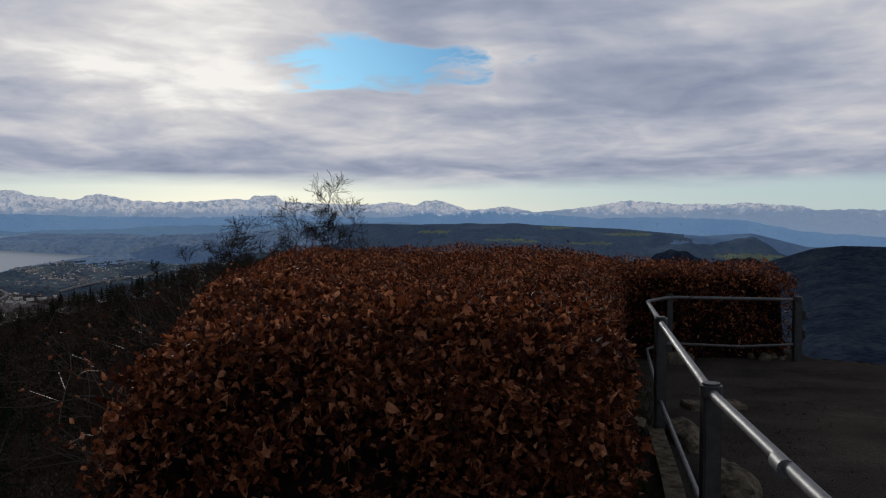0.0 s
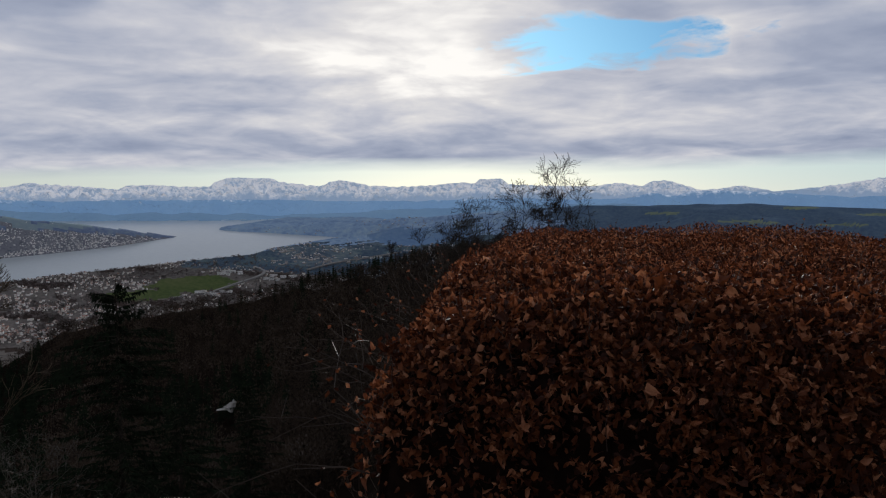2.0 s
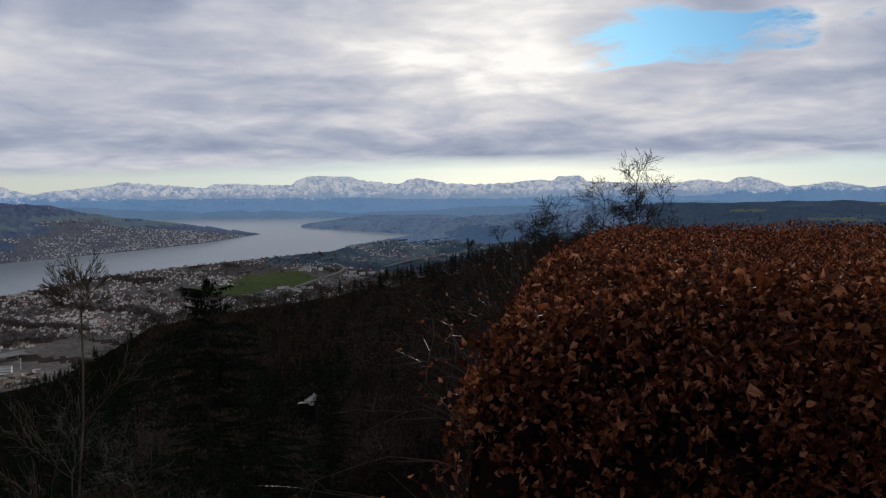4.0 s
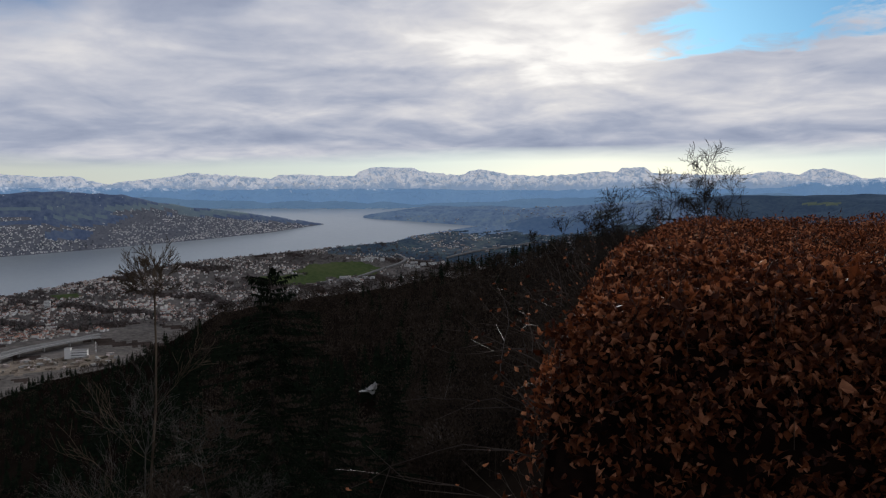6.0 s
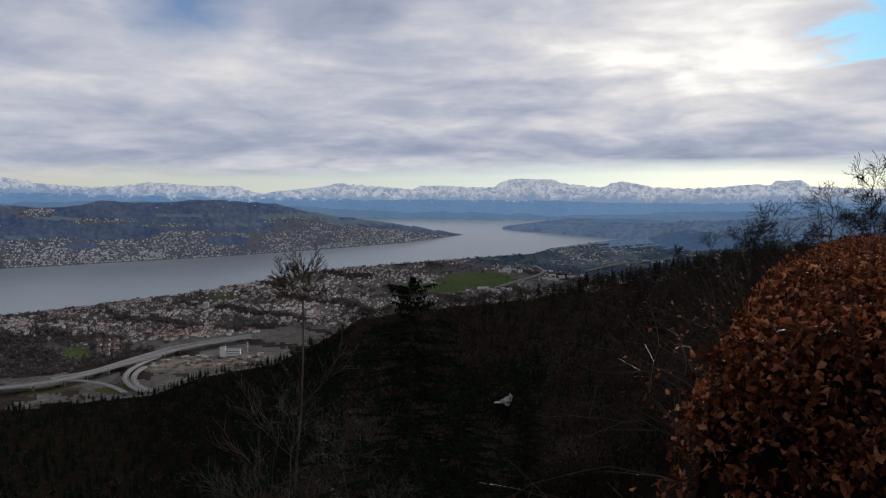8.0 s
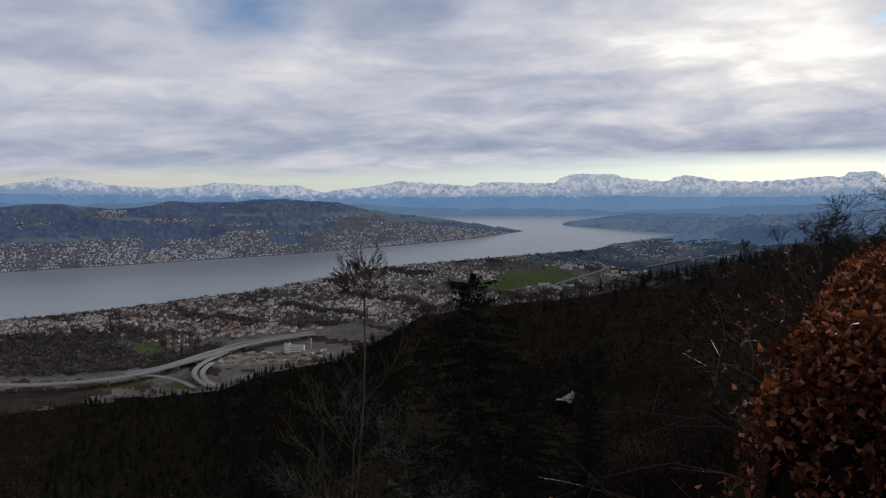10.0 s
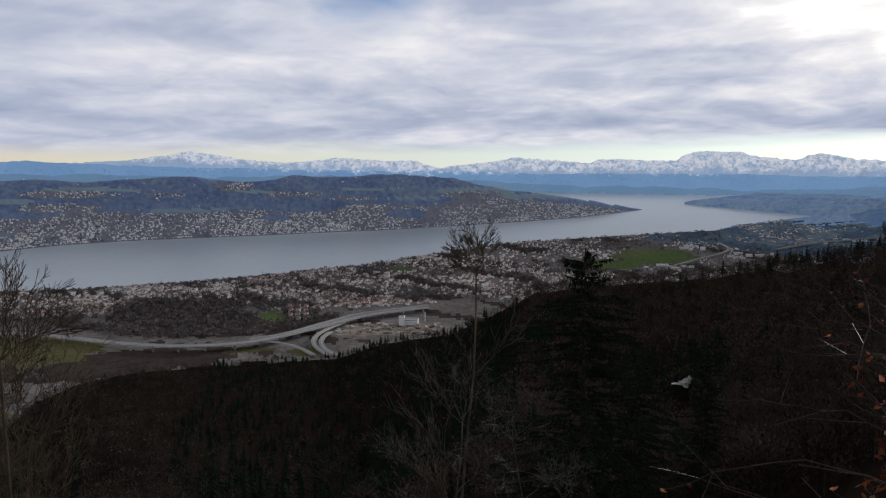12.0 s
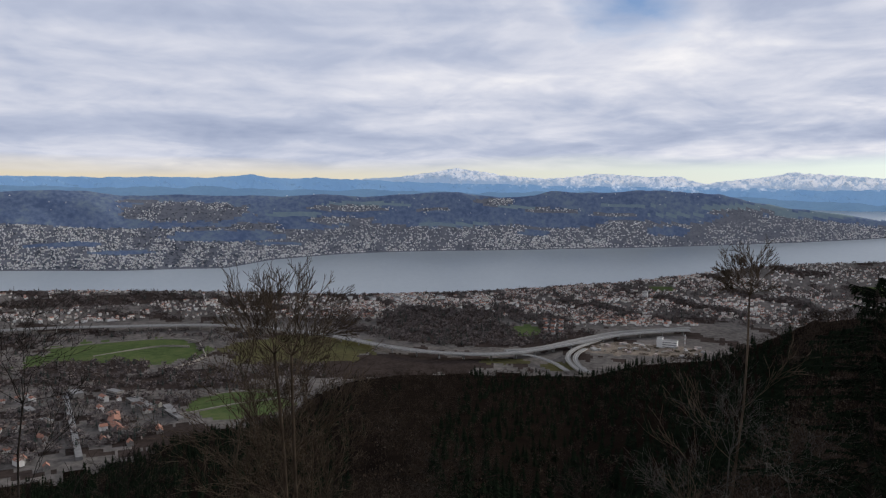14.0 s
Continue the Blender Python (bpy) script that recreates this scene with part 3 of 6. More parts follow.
# on the far shore: upper edge of the houses, hamlets above it, clearings, and woods that cut into it
town_top = curve("26,-1.6 36,-1.9 38,-2.2 42,-1.85 44,-1.65 48,-1.35 51,-1.42 54,-1.95 57,-1.9 60,-2.0 62,-2.4 71,-2.3 77,-2.35 82,-2.5 90,-2.45 101,-2.2 125,-2.2")
HAMLETS = [(89.3, -1.35, 4.4, 0.72), (92.5, -0.62, 1.5, 0.1), (78.6, -1.95, 2.4, 0.28), (78, -1.05, 3, 0.22), (67.4, -0.55, 1.6, 0.28), (63.2, -1.1, 2.2, 0.16), (59, -1.4, 2.0, 0.12), (71.8, -1.15, 1.4, 0.12), (50.5, -1.1, 2.4, 0.22), (84.5, -2.3, 1.8, 0.2)]
CLEARINGS = [(70.5, -2.2, 2.8, 0.13), (58, -0.72, 2.6, 0.08), (50, -0.85, 3.0, 0.3), (46, -1.2, 2.5, 0.2), (76.5, -0.75, 3.5, 0.18), (82, -1.5, 2.0, 0.2), (66, -0.9, 1.8, 0.12), (54.5, -1.35, 2.0, 0.12), (86, -2.62, 2.6, 0.12)]
BELTS = [(86.5, -3.05, 4.2, 0.42), (97, -3.5, 2.6, 0.16), (64.5, -2.75, 1.2, 0.22), (55.2, -2.5, 1.4, 0.35), (93.5, -4.1, 2.2, 0.16), (83, -3.6, 1.8, 0.14)]


def spots(az, el, places, seed):
    """Whether points lie in one of the ellipses, whose outlines are uneven."""
    hit = np.zeros(np.shape(az), bool)
    edge = 0.35 * wave(az * 2.3, el * 7, seed)
    for a, e, wa, we in places:
        hit |= ((az - a) / wa) ** 2 + ((el - e) / we) ** 2 + edge < 1
    return hit


def settled(az, r):
    """How densely the far shore is built on: two scales, so that belts of wood run between the houses."""
    return 0.6 * wave(az * 0.21, r * 0.0009, 93) + 0.55 * wave(az * 1.3 + 4, r * 0.0031, 98) + 0.25 * wave(az * 5.3, r * 0.011, 99)


def land_kind(az, r, z):
    el = np.degrees(np.arctan2(z, r))
    re, rf = edge_r(az), dist_at(far_shore(az))
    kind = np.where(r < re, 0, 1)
    wood = wave(az * 0.55, el * 2.2, 31)
    kind = np.where((r >= re) & (wood > 0.42), 11, kind)
    for a, e, wa, we, name in FIELDS:
        d = ((az - a) / wa) ** 2 + ((el - e) / we) ** 2 + 0.4 * wave(az * 1.5, el * 4, 7)
        kind = np.where((d < 1) & (r > re), LAND.index(name), kind)
    # beyond this distance the land takes its haze-tinted colours
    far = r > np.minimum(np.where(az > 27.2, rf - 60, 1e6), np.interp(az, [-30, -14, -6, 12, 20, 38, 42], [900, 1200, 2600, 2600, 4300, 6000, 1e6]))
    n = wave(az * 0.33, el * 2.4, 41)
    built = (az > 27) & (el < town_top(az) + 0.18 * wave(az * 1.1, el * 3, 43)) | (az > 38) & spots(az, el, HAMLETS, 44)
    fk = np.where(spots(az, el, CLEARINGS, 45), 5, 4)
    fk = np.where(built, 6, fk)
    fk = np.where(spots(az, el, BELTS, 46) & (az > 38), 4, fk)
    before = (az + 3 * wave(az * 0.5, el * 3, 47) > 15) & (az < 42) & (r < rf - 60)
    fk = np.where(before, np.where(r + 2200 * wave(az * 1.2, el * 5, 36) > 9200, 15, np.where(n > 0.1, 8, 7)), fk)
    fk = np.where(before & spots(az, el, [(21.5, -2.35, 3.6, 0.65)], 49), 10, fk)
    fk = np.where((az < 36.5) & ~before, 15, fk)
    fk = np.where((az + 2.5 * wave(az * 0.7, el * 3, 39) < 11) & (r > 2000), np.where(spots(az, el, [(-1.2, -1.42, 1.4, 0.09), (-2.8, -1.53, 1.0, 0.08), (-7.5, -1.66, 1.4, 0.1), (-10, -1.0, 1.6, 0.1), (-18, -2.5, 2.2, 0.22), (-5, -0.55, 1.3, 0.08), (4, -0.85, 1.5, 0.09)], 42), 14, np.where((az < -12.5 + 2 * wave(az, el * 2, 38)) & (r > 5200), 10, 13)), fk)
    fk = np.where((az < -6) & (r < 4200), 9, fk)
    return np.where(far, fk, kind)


def build_ground():
    az = np.concatenate([np.arange(-40, 116, 0.18), np.arange(116, 320, 4.0)])
    r = np.concatenate([[0.01], np.geomspace(6, 1000, 56), np.linspace(1020, 2400, 66), np.geomspace(2430, 9800, 92), np.geomspace(10000, 34000, 46)])
    A_, R_ = np.meshgrid(az, r)
    Av = np.where(A_ > 180, A_ - 360, A_)
    Av = np.where((A_ > 116), np.clip(np.where(A_ > 218, -60 + (A_ - 300), 116), -60, 125), Av)
    Z = height(Av, R_)
    v, _ = place(A_, R_, Z)
    faces = grid_faces(len(r), len(az), True)
    c = lambda a: a.reshape(-1)[faces].mean(1)
    first = faces[:, 0]
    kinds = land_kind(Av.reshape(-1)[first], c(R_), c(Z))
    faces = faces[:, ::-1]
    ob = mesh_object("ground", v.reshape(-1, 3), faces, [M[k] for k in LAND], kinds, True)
    tagged(ob, "wooded hill, valley with fields and far slopes", "ground", kind="structure")


build_ground()


def build_lake():
    az = np.arange(26, 118, 0.5)
    r = np.geomspace(2900, 34000, 100)
    A_, R_ = np.meshgrid(az, r)
    v, _ = place(A_, R_, np.full_like(R_, LAKE))
    ob = mesh_object("lake", v.reshape(-1, 3), grid_faces(len(r), len(az))[:, ::-1], [M["water"]], None, True)
    tagged(ob, "wide calm grey lake reaching between wooded shores", "lake", kind="structure")


build_lake()


# ---- mountains: bearing, height above the eye and half width of each summit, in degrees ----
SOUTH_CREST = curve("-60,.6 -26,.65 -24.5,.73 -21.9,.7 -21.2,.94 -19.5,1.07 -17.7,1.23 -16.3,1.06 -14.8,1.18 -13.3,1.11 -11.8,1.28 -9.8,1.41 -8.7,1.21 -6.7,.92 -5.1,.74 -3.4,.58 -1.2,1.03 .2,.82 1.5,.78 2.7,1.17 3.8,1.47 4.9,1.38 5.3,1.1 7.1,1.35 8.6,1.14 12,1.2 14.8,1.36 15.4,1.77 17,1.73 17.3,1.45 18.2,1.54 20.3,1.33 23.1,1.26 25,1.36 26.1,1.63 27,1.77 27.7,1.66 28.4,1.34 31.4,1.66")
EAST_CREST = curve("28.4,1.34 31.4,1.66 31.9,1.93 33,1.92 34,2.0 35,1.93 35.7,1.68 36.1,1.34 37.8,1.37 39.8,1.46 41.5,1.46 42,1.18 44.2,1.36 46.5,1.52 47.4,1.62 48.5,1.36 50.9,1.1 52.9,.82 54.8,1.38 56.5,1.29 58,1.42 60.2,1.53 61.6,1.36 63.8,1.15 66.9,1.38 68.6,1.67 69.6,1.78 70.3,1.92 72.1,1.57 74.7,1.22 78.8,.95 84,.5 130,.5")


def skyline(az):
    s = np.where(az < 30, SOUTH_CREST(az), EAST_CREST(az))
    return s - 0.02 + 0.035 * wave(az * 6.3, 0 * az, 51) + 0.035 * (1 - np.abs(wave(az * 13.0, 0 * az + 3, 52)) * 2)


def ridged(a, b, seed):
    return 1 - np.abs(wave(a, b, seed)) * 1.6


def build_range(name, mat, label, r0, r1, foot, top, rough, rows, seed):
    az = np.concatenate([np.arange(-42, 118, 0.16)])
    s = np.linspace(0, 1, rows)
    A_, S_ = np.meshgrid(az, s)
    R_ = r0(A_) + (r1 - r0(A_)) * S_
    crest = top(A_)
    el = foot + (crest - foot) * S_ ** 0.85
    el = el + rough * ridged(A_ * 1.3 + S_ * 1.5, S_ * 7, seed) * np.sin(S_ * math.pi) * (crest - foot)
    el = el + 0.3 * rough * ridged(A_ * 5.2 - S_ * 4, S_ * 15, seed + 1) * np.sin(S_ * math.pi) * (crest - foot)
    el = np.minimum(el, crest)
    v, _ = place(A_, R_, R_ * np.tan(np.radians(el)))
    back, _ = place(az, np.full_like(az, r1 * 1.08), np.full_like(az, r1 * math.tan(radians(foot))))
    v = np.concatenate([v.reshape(-1, 3), back])
    ob = mesh_object(name, v, grid_faces(rows + 1, len(az))[:, ::-1], [mat], None, True)
    tagged(ob, label, "mountains", kind="structure")


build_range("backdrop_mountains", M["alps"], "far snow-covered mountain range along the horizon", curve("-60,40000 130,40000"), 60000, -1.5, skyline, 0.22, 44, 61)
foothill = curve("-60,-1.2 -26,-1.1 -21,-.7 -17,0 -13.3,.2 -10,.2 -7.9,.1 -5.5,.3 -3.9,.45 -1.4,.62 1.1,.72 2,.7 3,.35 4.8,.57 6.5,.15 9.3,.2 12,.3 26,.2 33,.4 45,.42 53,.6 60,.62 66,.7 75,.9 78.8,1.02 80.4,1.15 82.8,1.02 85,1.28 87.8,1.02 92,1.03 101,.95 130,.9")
build_range("backdrop_foothills", M["foothills"], "forested foothills tinted blue by painted haze below the snowy mountains", curve("-60,32000 130,32000"), 38000, -2.4,
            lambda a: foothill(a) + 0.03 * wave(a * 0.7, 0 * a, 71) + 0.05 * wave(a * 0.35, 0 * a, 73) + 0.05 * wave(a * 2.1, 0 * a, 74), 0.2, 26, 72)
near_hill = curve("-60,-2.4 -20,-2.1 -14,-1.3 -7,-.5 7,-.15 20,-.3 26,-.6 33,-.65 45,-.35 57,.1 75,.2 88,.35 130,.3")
build_range("backdrop_hills", M["near_hills"], "hazy wooded hills before the haze-blue foothills", curve("-60,19000 30,19500 35.4,20600 41,24500 46,28000 130,28000"), 30500, -1.9,
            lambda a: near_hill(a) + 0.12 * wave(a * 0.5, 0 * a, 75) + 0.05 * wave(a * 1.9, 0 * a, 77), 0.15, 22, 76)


# ---- fast builders ----
def tri_object(name, verts, tris, mats, index=None, parent=None, smooth_shade=False):
    """A mesh object from large arrays of points and triangles."""
    verts, tris = np.asarray(verts, np.float32), np.asarray(tris, np.int32)
    me = bpy.data.meshes.new(name)
    me.vertices.add(len(verts))
    me.vertices.foreach_set("co", verts.ravel())
    me.loops.add(len(tris) * 3)
    me.loops.foreach_set("vertex_index", tris.ravel())
    me.polygons.add(len(tris))
    me.polygons.foreach_set("loop_start", np.arange(0, len(tris) * 3, 3, dtype=np.int32))
    for m in mats:
        me.materials.append(m)
    if index is not None:
        me.polygons.foreach_set("material_index", np.asarray(index, np.int32))
    me.polygons.foreach_set("use_smooth", np.full(len(tris), smooth_shade))
    me.update(calc_edges=True)
    me.validate()
    ob = new(name, me)
    if parent:
        ob.parent = parent
    return ob


def scatter(templates, pick, pos, turn, size):
    """Copies of small templates (points, triangles, materials), turned about z, scaled and moved, as joined arrays."""
    vs, ts, ms, base = [], [], [], 0
    for k, (v, t, m) in enumerate(templates):
        i = np.where(pick == k)[0]
        if not len(i):
            continue
        c, s = np.cos(turn[i])[:, None], np.sin(turn[i])[:, None]
        w = v[None] * size[i][:, None, :]
        p = np.stack([w[..., 0] * c - w[..., 1] * s, w[..., 0] * s + w[..., 1] * c, w[..., 2]], -1) + pos[i][:, None, :]
        vs.append(p.reshape(-1, 3))
        ts.append((t[None] + (np.arange(len(i)) * len(v))[:, None, None] + base).reshape(-1, 3))
        ms.append(np.tile(m, len(i)))
        base += len(i) * len(v)
    return np.concatenate(vs), np.concatenate(ts), np.concatenate(ms)


def crown_template(rng, twigs, wide, low, size, slim_by=0.32):
    """A leafless crown: a thin trunk, and a dome of short twig tufts that point up and outward."""
    v = [(-0.012, -0.012, -0.1), (0.014, -0.01, -0.1), (0, 0.014, -0.1), (0, 0, 0.7)]
    t = [(0, 1, 3), (1, 2, 3), (2, 0, 3)]
    for _ in range(twigs):
        d = rng.normal(size=3)
        d = d / np.linalg.norm(d) * rng.uniform(0.2, 1.0) ** 0.45
        mid = (1 + low) / 2
        c = np.array((d[0] * wide, d[1] * wide, mid + d[2] * (1 - low) / 2))
        up = np.array((d[0] * 0.8, d[1] * 0.8, 0.75)) * size * rng.uniform(0.6, 1.4)
        side = rng.normal(size=3) * size * slim_by
        n = len(v)
        v += [tuple(c - side), tuple(c + side), tuple(c + up)]
        t.append((n, n + 1, n + 2))
    return np.array(v), np.array(t), np.zeros(len(t), int)


def fir_template(rng, tiers, points):
    """A conifer: tiers of drooping pointed boughs round a stem."""
    v = [(-0.012, -0.012, -0.1), (0.014, -0.01, -0.1), (0, 0.014, -0.1), (0, 0, 1.0)]
    t = [(0, 1, 3), (1, 2, 3), (2, 0, 3)]
    for k in range(tiers):
        f = k / (tiers - 1)
        z, rad = 0.22 + 0.74 * f, 0.225 * (1 - f) ** 0.8 + 0.012
        c = len(v)
        v.append((0, 0, z + 0.09 * (1 - 0.5 * f)))
        for i in range(points * 2):
            a = math.pi * i / points + rng.uniform(-0.15, 0.15)
            q = rad * (rng.uniform(0.8, 1.2) if i % 2 == 0 else rng.uniform(0.35, 0.55))
            v.append((math.cos(a) * q, math.sin(a) * q, z - (0.05 if i % 2 == 0 else 0.0) * rng.uniform(0.5, 1.3)))
        for i in range(points * 2):
            t.append((c, c + 1 + i, c + 1 + (i + 1) % (points * 2)))
    return np.array(v), np.array(t), np.ones(len(t), int)


def clump_template(rng, n):
    """A low bush or garden tree: many small leaf-sized pieces in an uneven ball."""
    v, t = [], []
    for _ in range(n):
        d = rng.normal(size=3)
        d = d / np.linalg.norm(d) * rng.uniform(0.55, 1.0)
        c = np.array((d[0] * 0.5, d[1] * 0.5, 0.55 + d[2] * 0.45))
        k = len(v)
        for _ in range(3):
            v.append(tuple(c + rng.normal(size=3) * 0.2))
        t.append((k, k + 1, k + 2))
    return np.array(v), np.array(t), np.zeros(len(t), int)


def house_template(w, d, h, roof):
    """A house: four walls, two gables, a roof of two slopes that stands over the walls; flat if roof is 0."""
    x, y = w / 2, d / 2
    v = [(-x, -y, -3), (x, -y, -3), (x, y, -3), (-x, y, -3), (-x, -y, h), (x, -y, h), (x, y, h), (-x, y, h)]
    t = []
    for a, b in ((0, 1), (1, 2), (2, 3), (3, 0)):
        t += [(a, b, b + 4), (a, b + 4, a + 4)]
    m = [0] * 8
    o = 0.5
    if roof:
        v += [(-x, 0, h + roof), (x, 0, h + roof)]
        t += [(4, 7, 8), (5, 9, 6)]
        m += [0, 0]
        k = len(v)
        v += [(-x - o, -y - o, h - 0.3), (x + o, -y - o, h - 0.3), (x + o, y + o, h - 0.3), (-x - o, y + o, h - 0.3), (-x - o, 0, h + roof + 0.25), (x + o, 0, h + roof + 0.25)]
        t += [(k, k + 1, k + 5), (k, k + 5, k + 4), (k + 2, k + 3, k + 4), (k + 2, k + 4, k + 5)]
        m += [1] * 4
    else:
        k = len(v)
        v += [(-x - .3, -y - .3, h), (x + .3, -y - .3, h), (x + .3, y + .3, h), (-x - .3, y + .3, h), (-x - .3, -y - .3, h + .6), (x + .3, -y - .3, h + .6), (x + .3, y + .3, h + .6), (-x - .3, y + .3, h + .6)]
        for a, b in ((0, 1), (1, 2), (2, 3), (3, 0)):
            t += [(k + a, k + b, k + b + 4), (k + a, k + b + 4, k + a + 4)]
        t += [(k + 4, k + 5, k + 6), (k + 4, k + 6, k + 7)]
        m += [1] * 10
    return np.array(v, float), np.array(t), np.array(m)


def land_at(az, el):
    """The true distance at which a line of sight at that angle meets the valley floor, and the height there."""
    r = -floor_z(az) / np.tan(np.radians(-el))
    return r, height(az, r)


# ---- woods on the hill ----
def build_woods():
    rng = np.random.default_rng(5)
    n = 19000
    az = rng.uniform(-40, 116, n)
    re = edge_r(az)
    near = rng.uniform(0, 1, n) < 0.3
    r = np.where(near, np.exp(rng.uniform(np.log(60), np.log(420), n)), re * np.sqrt(rng.uniform(0.01, 1.02, n)))
    ok = (r > np.where(az < 20, 240, 135)) & (r < re * 1.02) & ~((np.abs(az - 35.3) < 1.2) & (r > 260) & (r < 420))
    az, r, re = az[ok], r[ok], re[ok]
    n = len(az)
    dark = wave(az * 0.45, r * 0.004, 81)
    fir = (dark > 0.55) | (rng.uniform(0, 1, n) < 0.03)
    for a, b, lo, hi in ((32, 41, 300, 560), (55, 70, 1150, 1900), (49, 56, 900, 1500), (47, 72, 260, 1150), (78, 100, 300, 1500)):
        fir |= (az > a) & (az < b) & (r > lo) & (r < hi) & (rng.uniform(0, 1, n) < 0.55)
    fir |= (az > 17) & (az < 31) & (r > re * 0.93) & (rng.uniform(0, 1, n) < 0.4)
    pos, _ = place(az, r, height(az, r))
    h = rng.uniform(12, 19, n) * np.clip(0.5 + r / 500, 0.5, 1)
    h = np.where(fir, h * 1.2, h)
    room = r * np.tan(np.radians(edge_el(az) + np.where(fir, 0.45, 0.12))) - height(az, r)
    h = np.minimum(h, room * rng.uniform(0.8, 1.0, n))
    keep = h > 6
    az, r, re, fir, h, pos = az[keep], r[keep], re[keep], fir[keep], h[keep], pos[keep]
    n = len(az)
    size = np.stack([h * rng.uniform(0.85, 1.2, n), h, h], -1)
    size[:, 1] = size[:, 0]
    turn = rng.uniform(0, 6.28, n)
    bare = [crown_template(rng, 46, 0.36, 0.3, 0.085) for _ in range(8)] + [crown_template(rng, 230, 0.37, 0.2, 0.055, 0.17) for _ in range(8)]
    i = np.where(~fir)[0]
    v, t, _ = scatter(bare, rng.integers(0, 8, len(i)) + 8 * (r[i] < 380), pos[i], turn[i], size[i])
    tagged(tri_object("woodland", v, t, [M["bark"]]), "leafless brown winter woods covering the hillside", "woods", kind="stuff")
    firs = [fir_template(rng, 8, 7) for _ in range(5)]
    i = np.where(fir)[0]
    v, t, m = scatter(firs, rng.integers(0, 5, len(i)), pos[i], turn[i], size[i])
    tagged(tri_object("conifer_woodland", v, t, [M["needles"]]), "dark green conifers standing among the leafless woods", "woods", kind="stuff")


build_woods()


# ---- towns, gardens and roads in the valley ----
def open_land(az, el, r, z, allowed):
    return np.isin(land_kind(az, r, z), [LAND.index(a) for a in allowed])


def sample_near(rng, n):
    az = rng.uniform(18, 114, n)
    top = np.where(az < 29, -2.2, near_shore(az))
    bottom = np.where(az > 80, -17.5, np.where(az > 60, -11.0, -9.3))
    el = top + (bottom - top) * rng.uniform(0, 1, n) ** 1.35
    r, z = land_at(az, el)
    ok = (r > edge_r(az) * 1.08) & ((r < dist_at(near_shore(az)) - 25) | (az < 27))
    return az[ok], el[ok], r[ok], z[ok]


def clear_of_roads(az, el):
    deck = np.interp(az, *MOTORWAY)
    return (np.abs(el - deck) > 0.32)


MOTORWAY = pairs("54,-9.36 54.8,-9.42 58.3,-9.87 62.3,-10.75 66.4,-11.48 70.5,-11.55 74.7,-11.15 80.5,-10.06 86.8,-9.31 94.2,-9.03 101,-8.83 112,-8.8")


def part_box(name, size, at, mat, parent, turn=0.0, bevel=0.0, label=""):
    bm = bmesh.new()
    bmesh.ops.create_cube(bm, size=1.0)
    bmesh.ops.scale(bm, vec=size, verts=bm.verts)
    if bevel:
        bmesh.ops.bevel(bm, geom=bm.edges[:], offset=bevel, segments=2, affect="EDGES")
    bmesh.ops.rotate(bm, cent=(0, 0, 0), matrix=Matrix.Rotation(turn, 3, "Z"), verts=bm.verts)
    bmesh.ops.translate(bm, vec=at, verts=bm.verts)
    return part(name, bm, mat, parent, label)


def part(name, bm, mat, parent, label=""):
    me = bpy.data.meshes.new(name)
    bm.to_mesh(me)
    bm.free()
    me.materials.append(mat)
    ob = new(name, me)
    if parent:
        ob.parent = parent
    if label:
        tagged(ob, label)
    return ob


def empty(name, at, label, category, group=""):
    ob = new(name)
    ob.location = at
    return tagged(ob, label, category, group)


def single_houses(rng, kinds, az, r, z, name, where, group, grow=0.75):
    """The village below the hill, house by house: walls, a roof and a chimney."""
    pos, k = place(az, r, z)
    made, first = [], []
    for i, (v, t, m) in enumerate(kinds[:4]):
        for wall, roof, words in (("plaster", "roof_brown", "pale plastered"), ("wall", "roof", "grey")):
            top = empty(name, (0, 0, 0), "%s house with a tiled gable roof %s" % (words, where), "house", group)
            tagged(top, kind="thing")
            for name, idx, mat in (("wall_shell", 0, M[wall]), ("roof", 1, M[roof])):
                keep = t[m == idx]
                used, inv = np.unique(keep, return_inverse=True)
                mesh_object(name, v[used], inv.reshape(-1, 3), [mat], None, False, top)
            h = v[:, 2].max()
            part_box("chimney", (0.9, 0.9, 2.4), (v[:, 0].max() * 0.4, 0.8, h - 0.2), M["roof"], top)
            made.append(top)
    for j in range(len(az)):
        a = made[rng.integers(0, len(made))]
        s = grow * rng.uniform(0.85, 1.2) * float(k[j])
        m = Matrix.Translation(tuple(pos[j])) @ Matrix.Rotation(rng.choice([0.3, 0.45, 1.9]) + rng.normal(0, 0.15), 4, "Z") @ Matrix.Scale(s, 4)
        if j >= len(made):
            copy_thing(a, m)
        else:
            first.append(m)
    for a, m in zip(made, first):
        a.matrix_basis = m


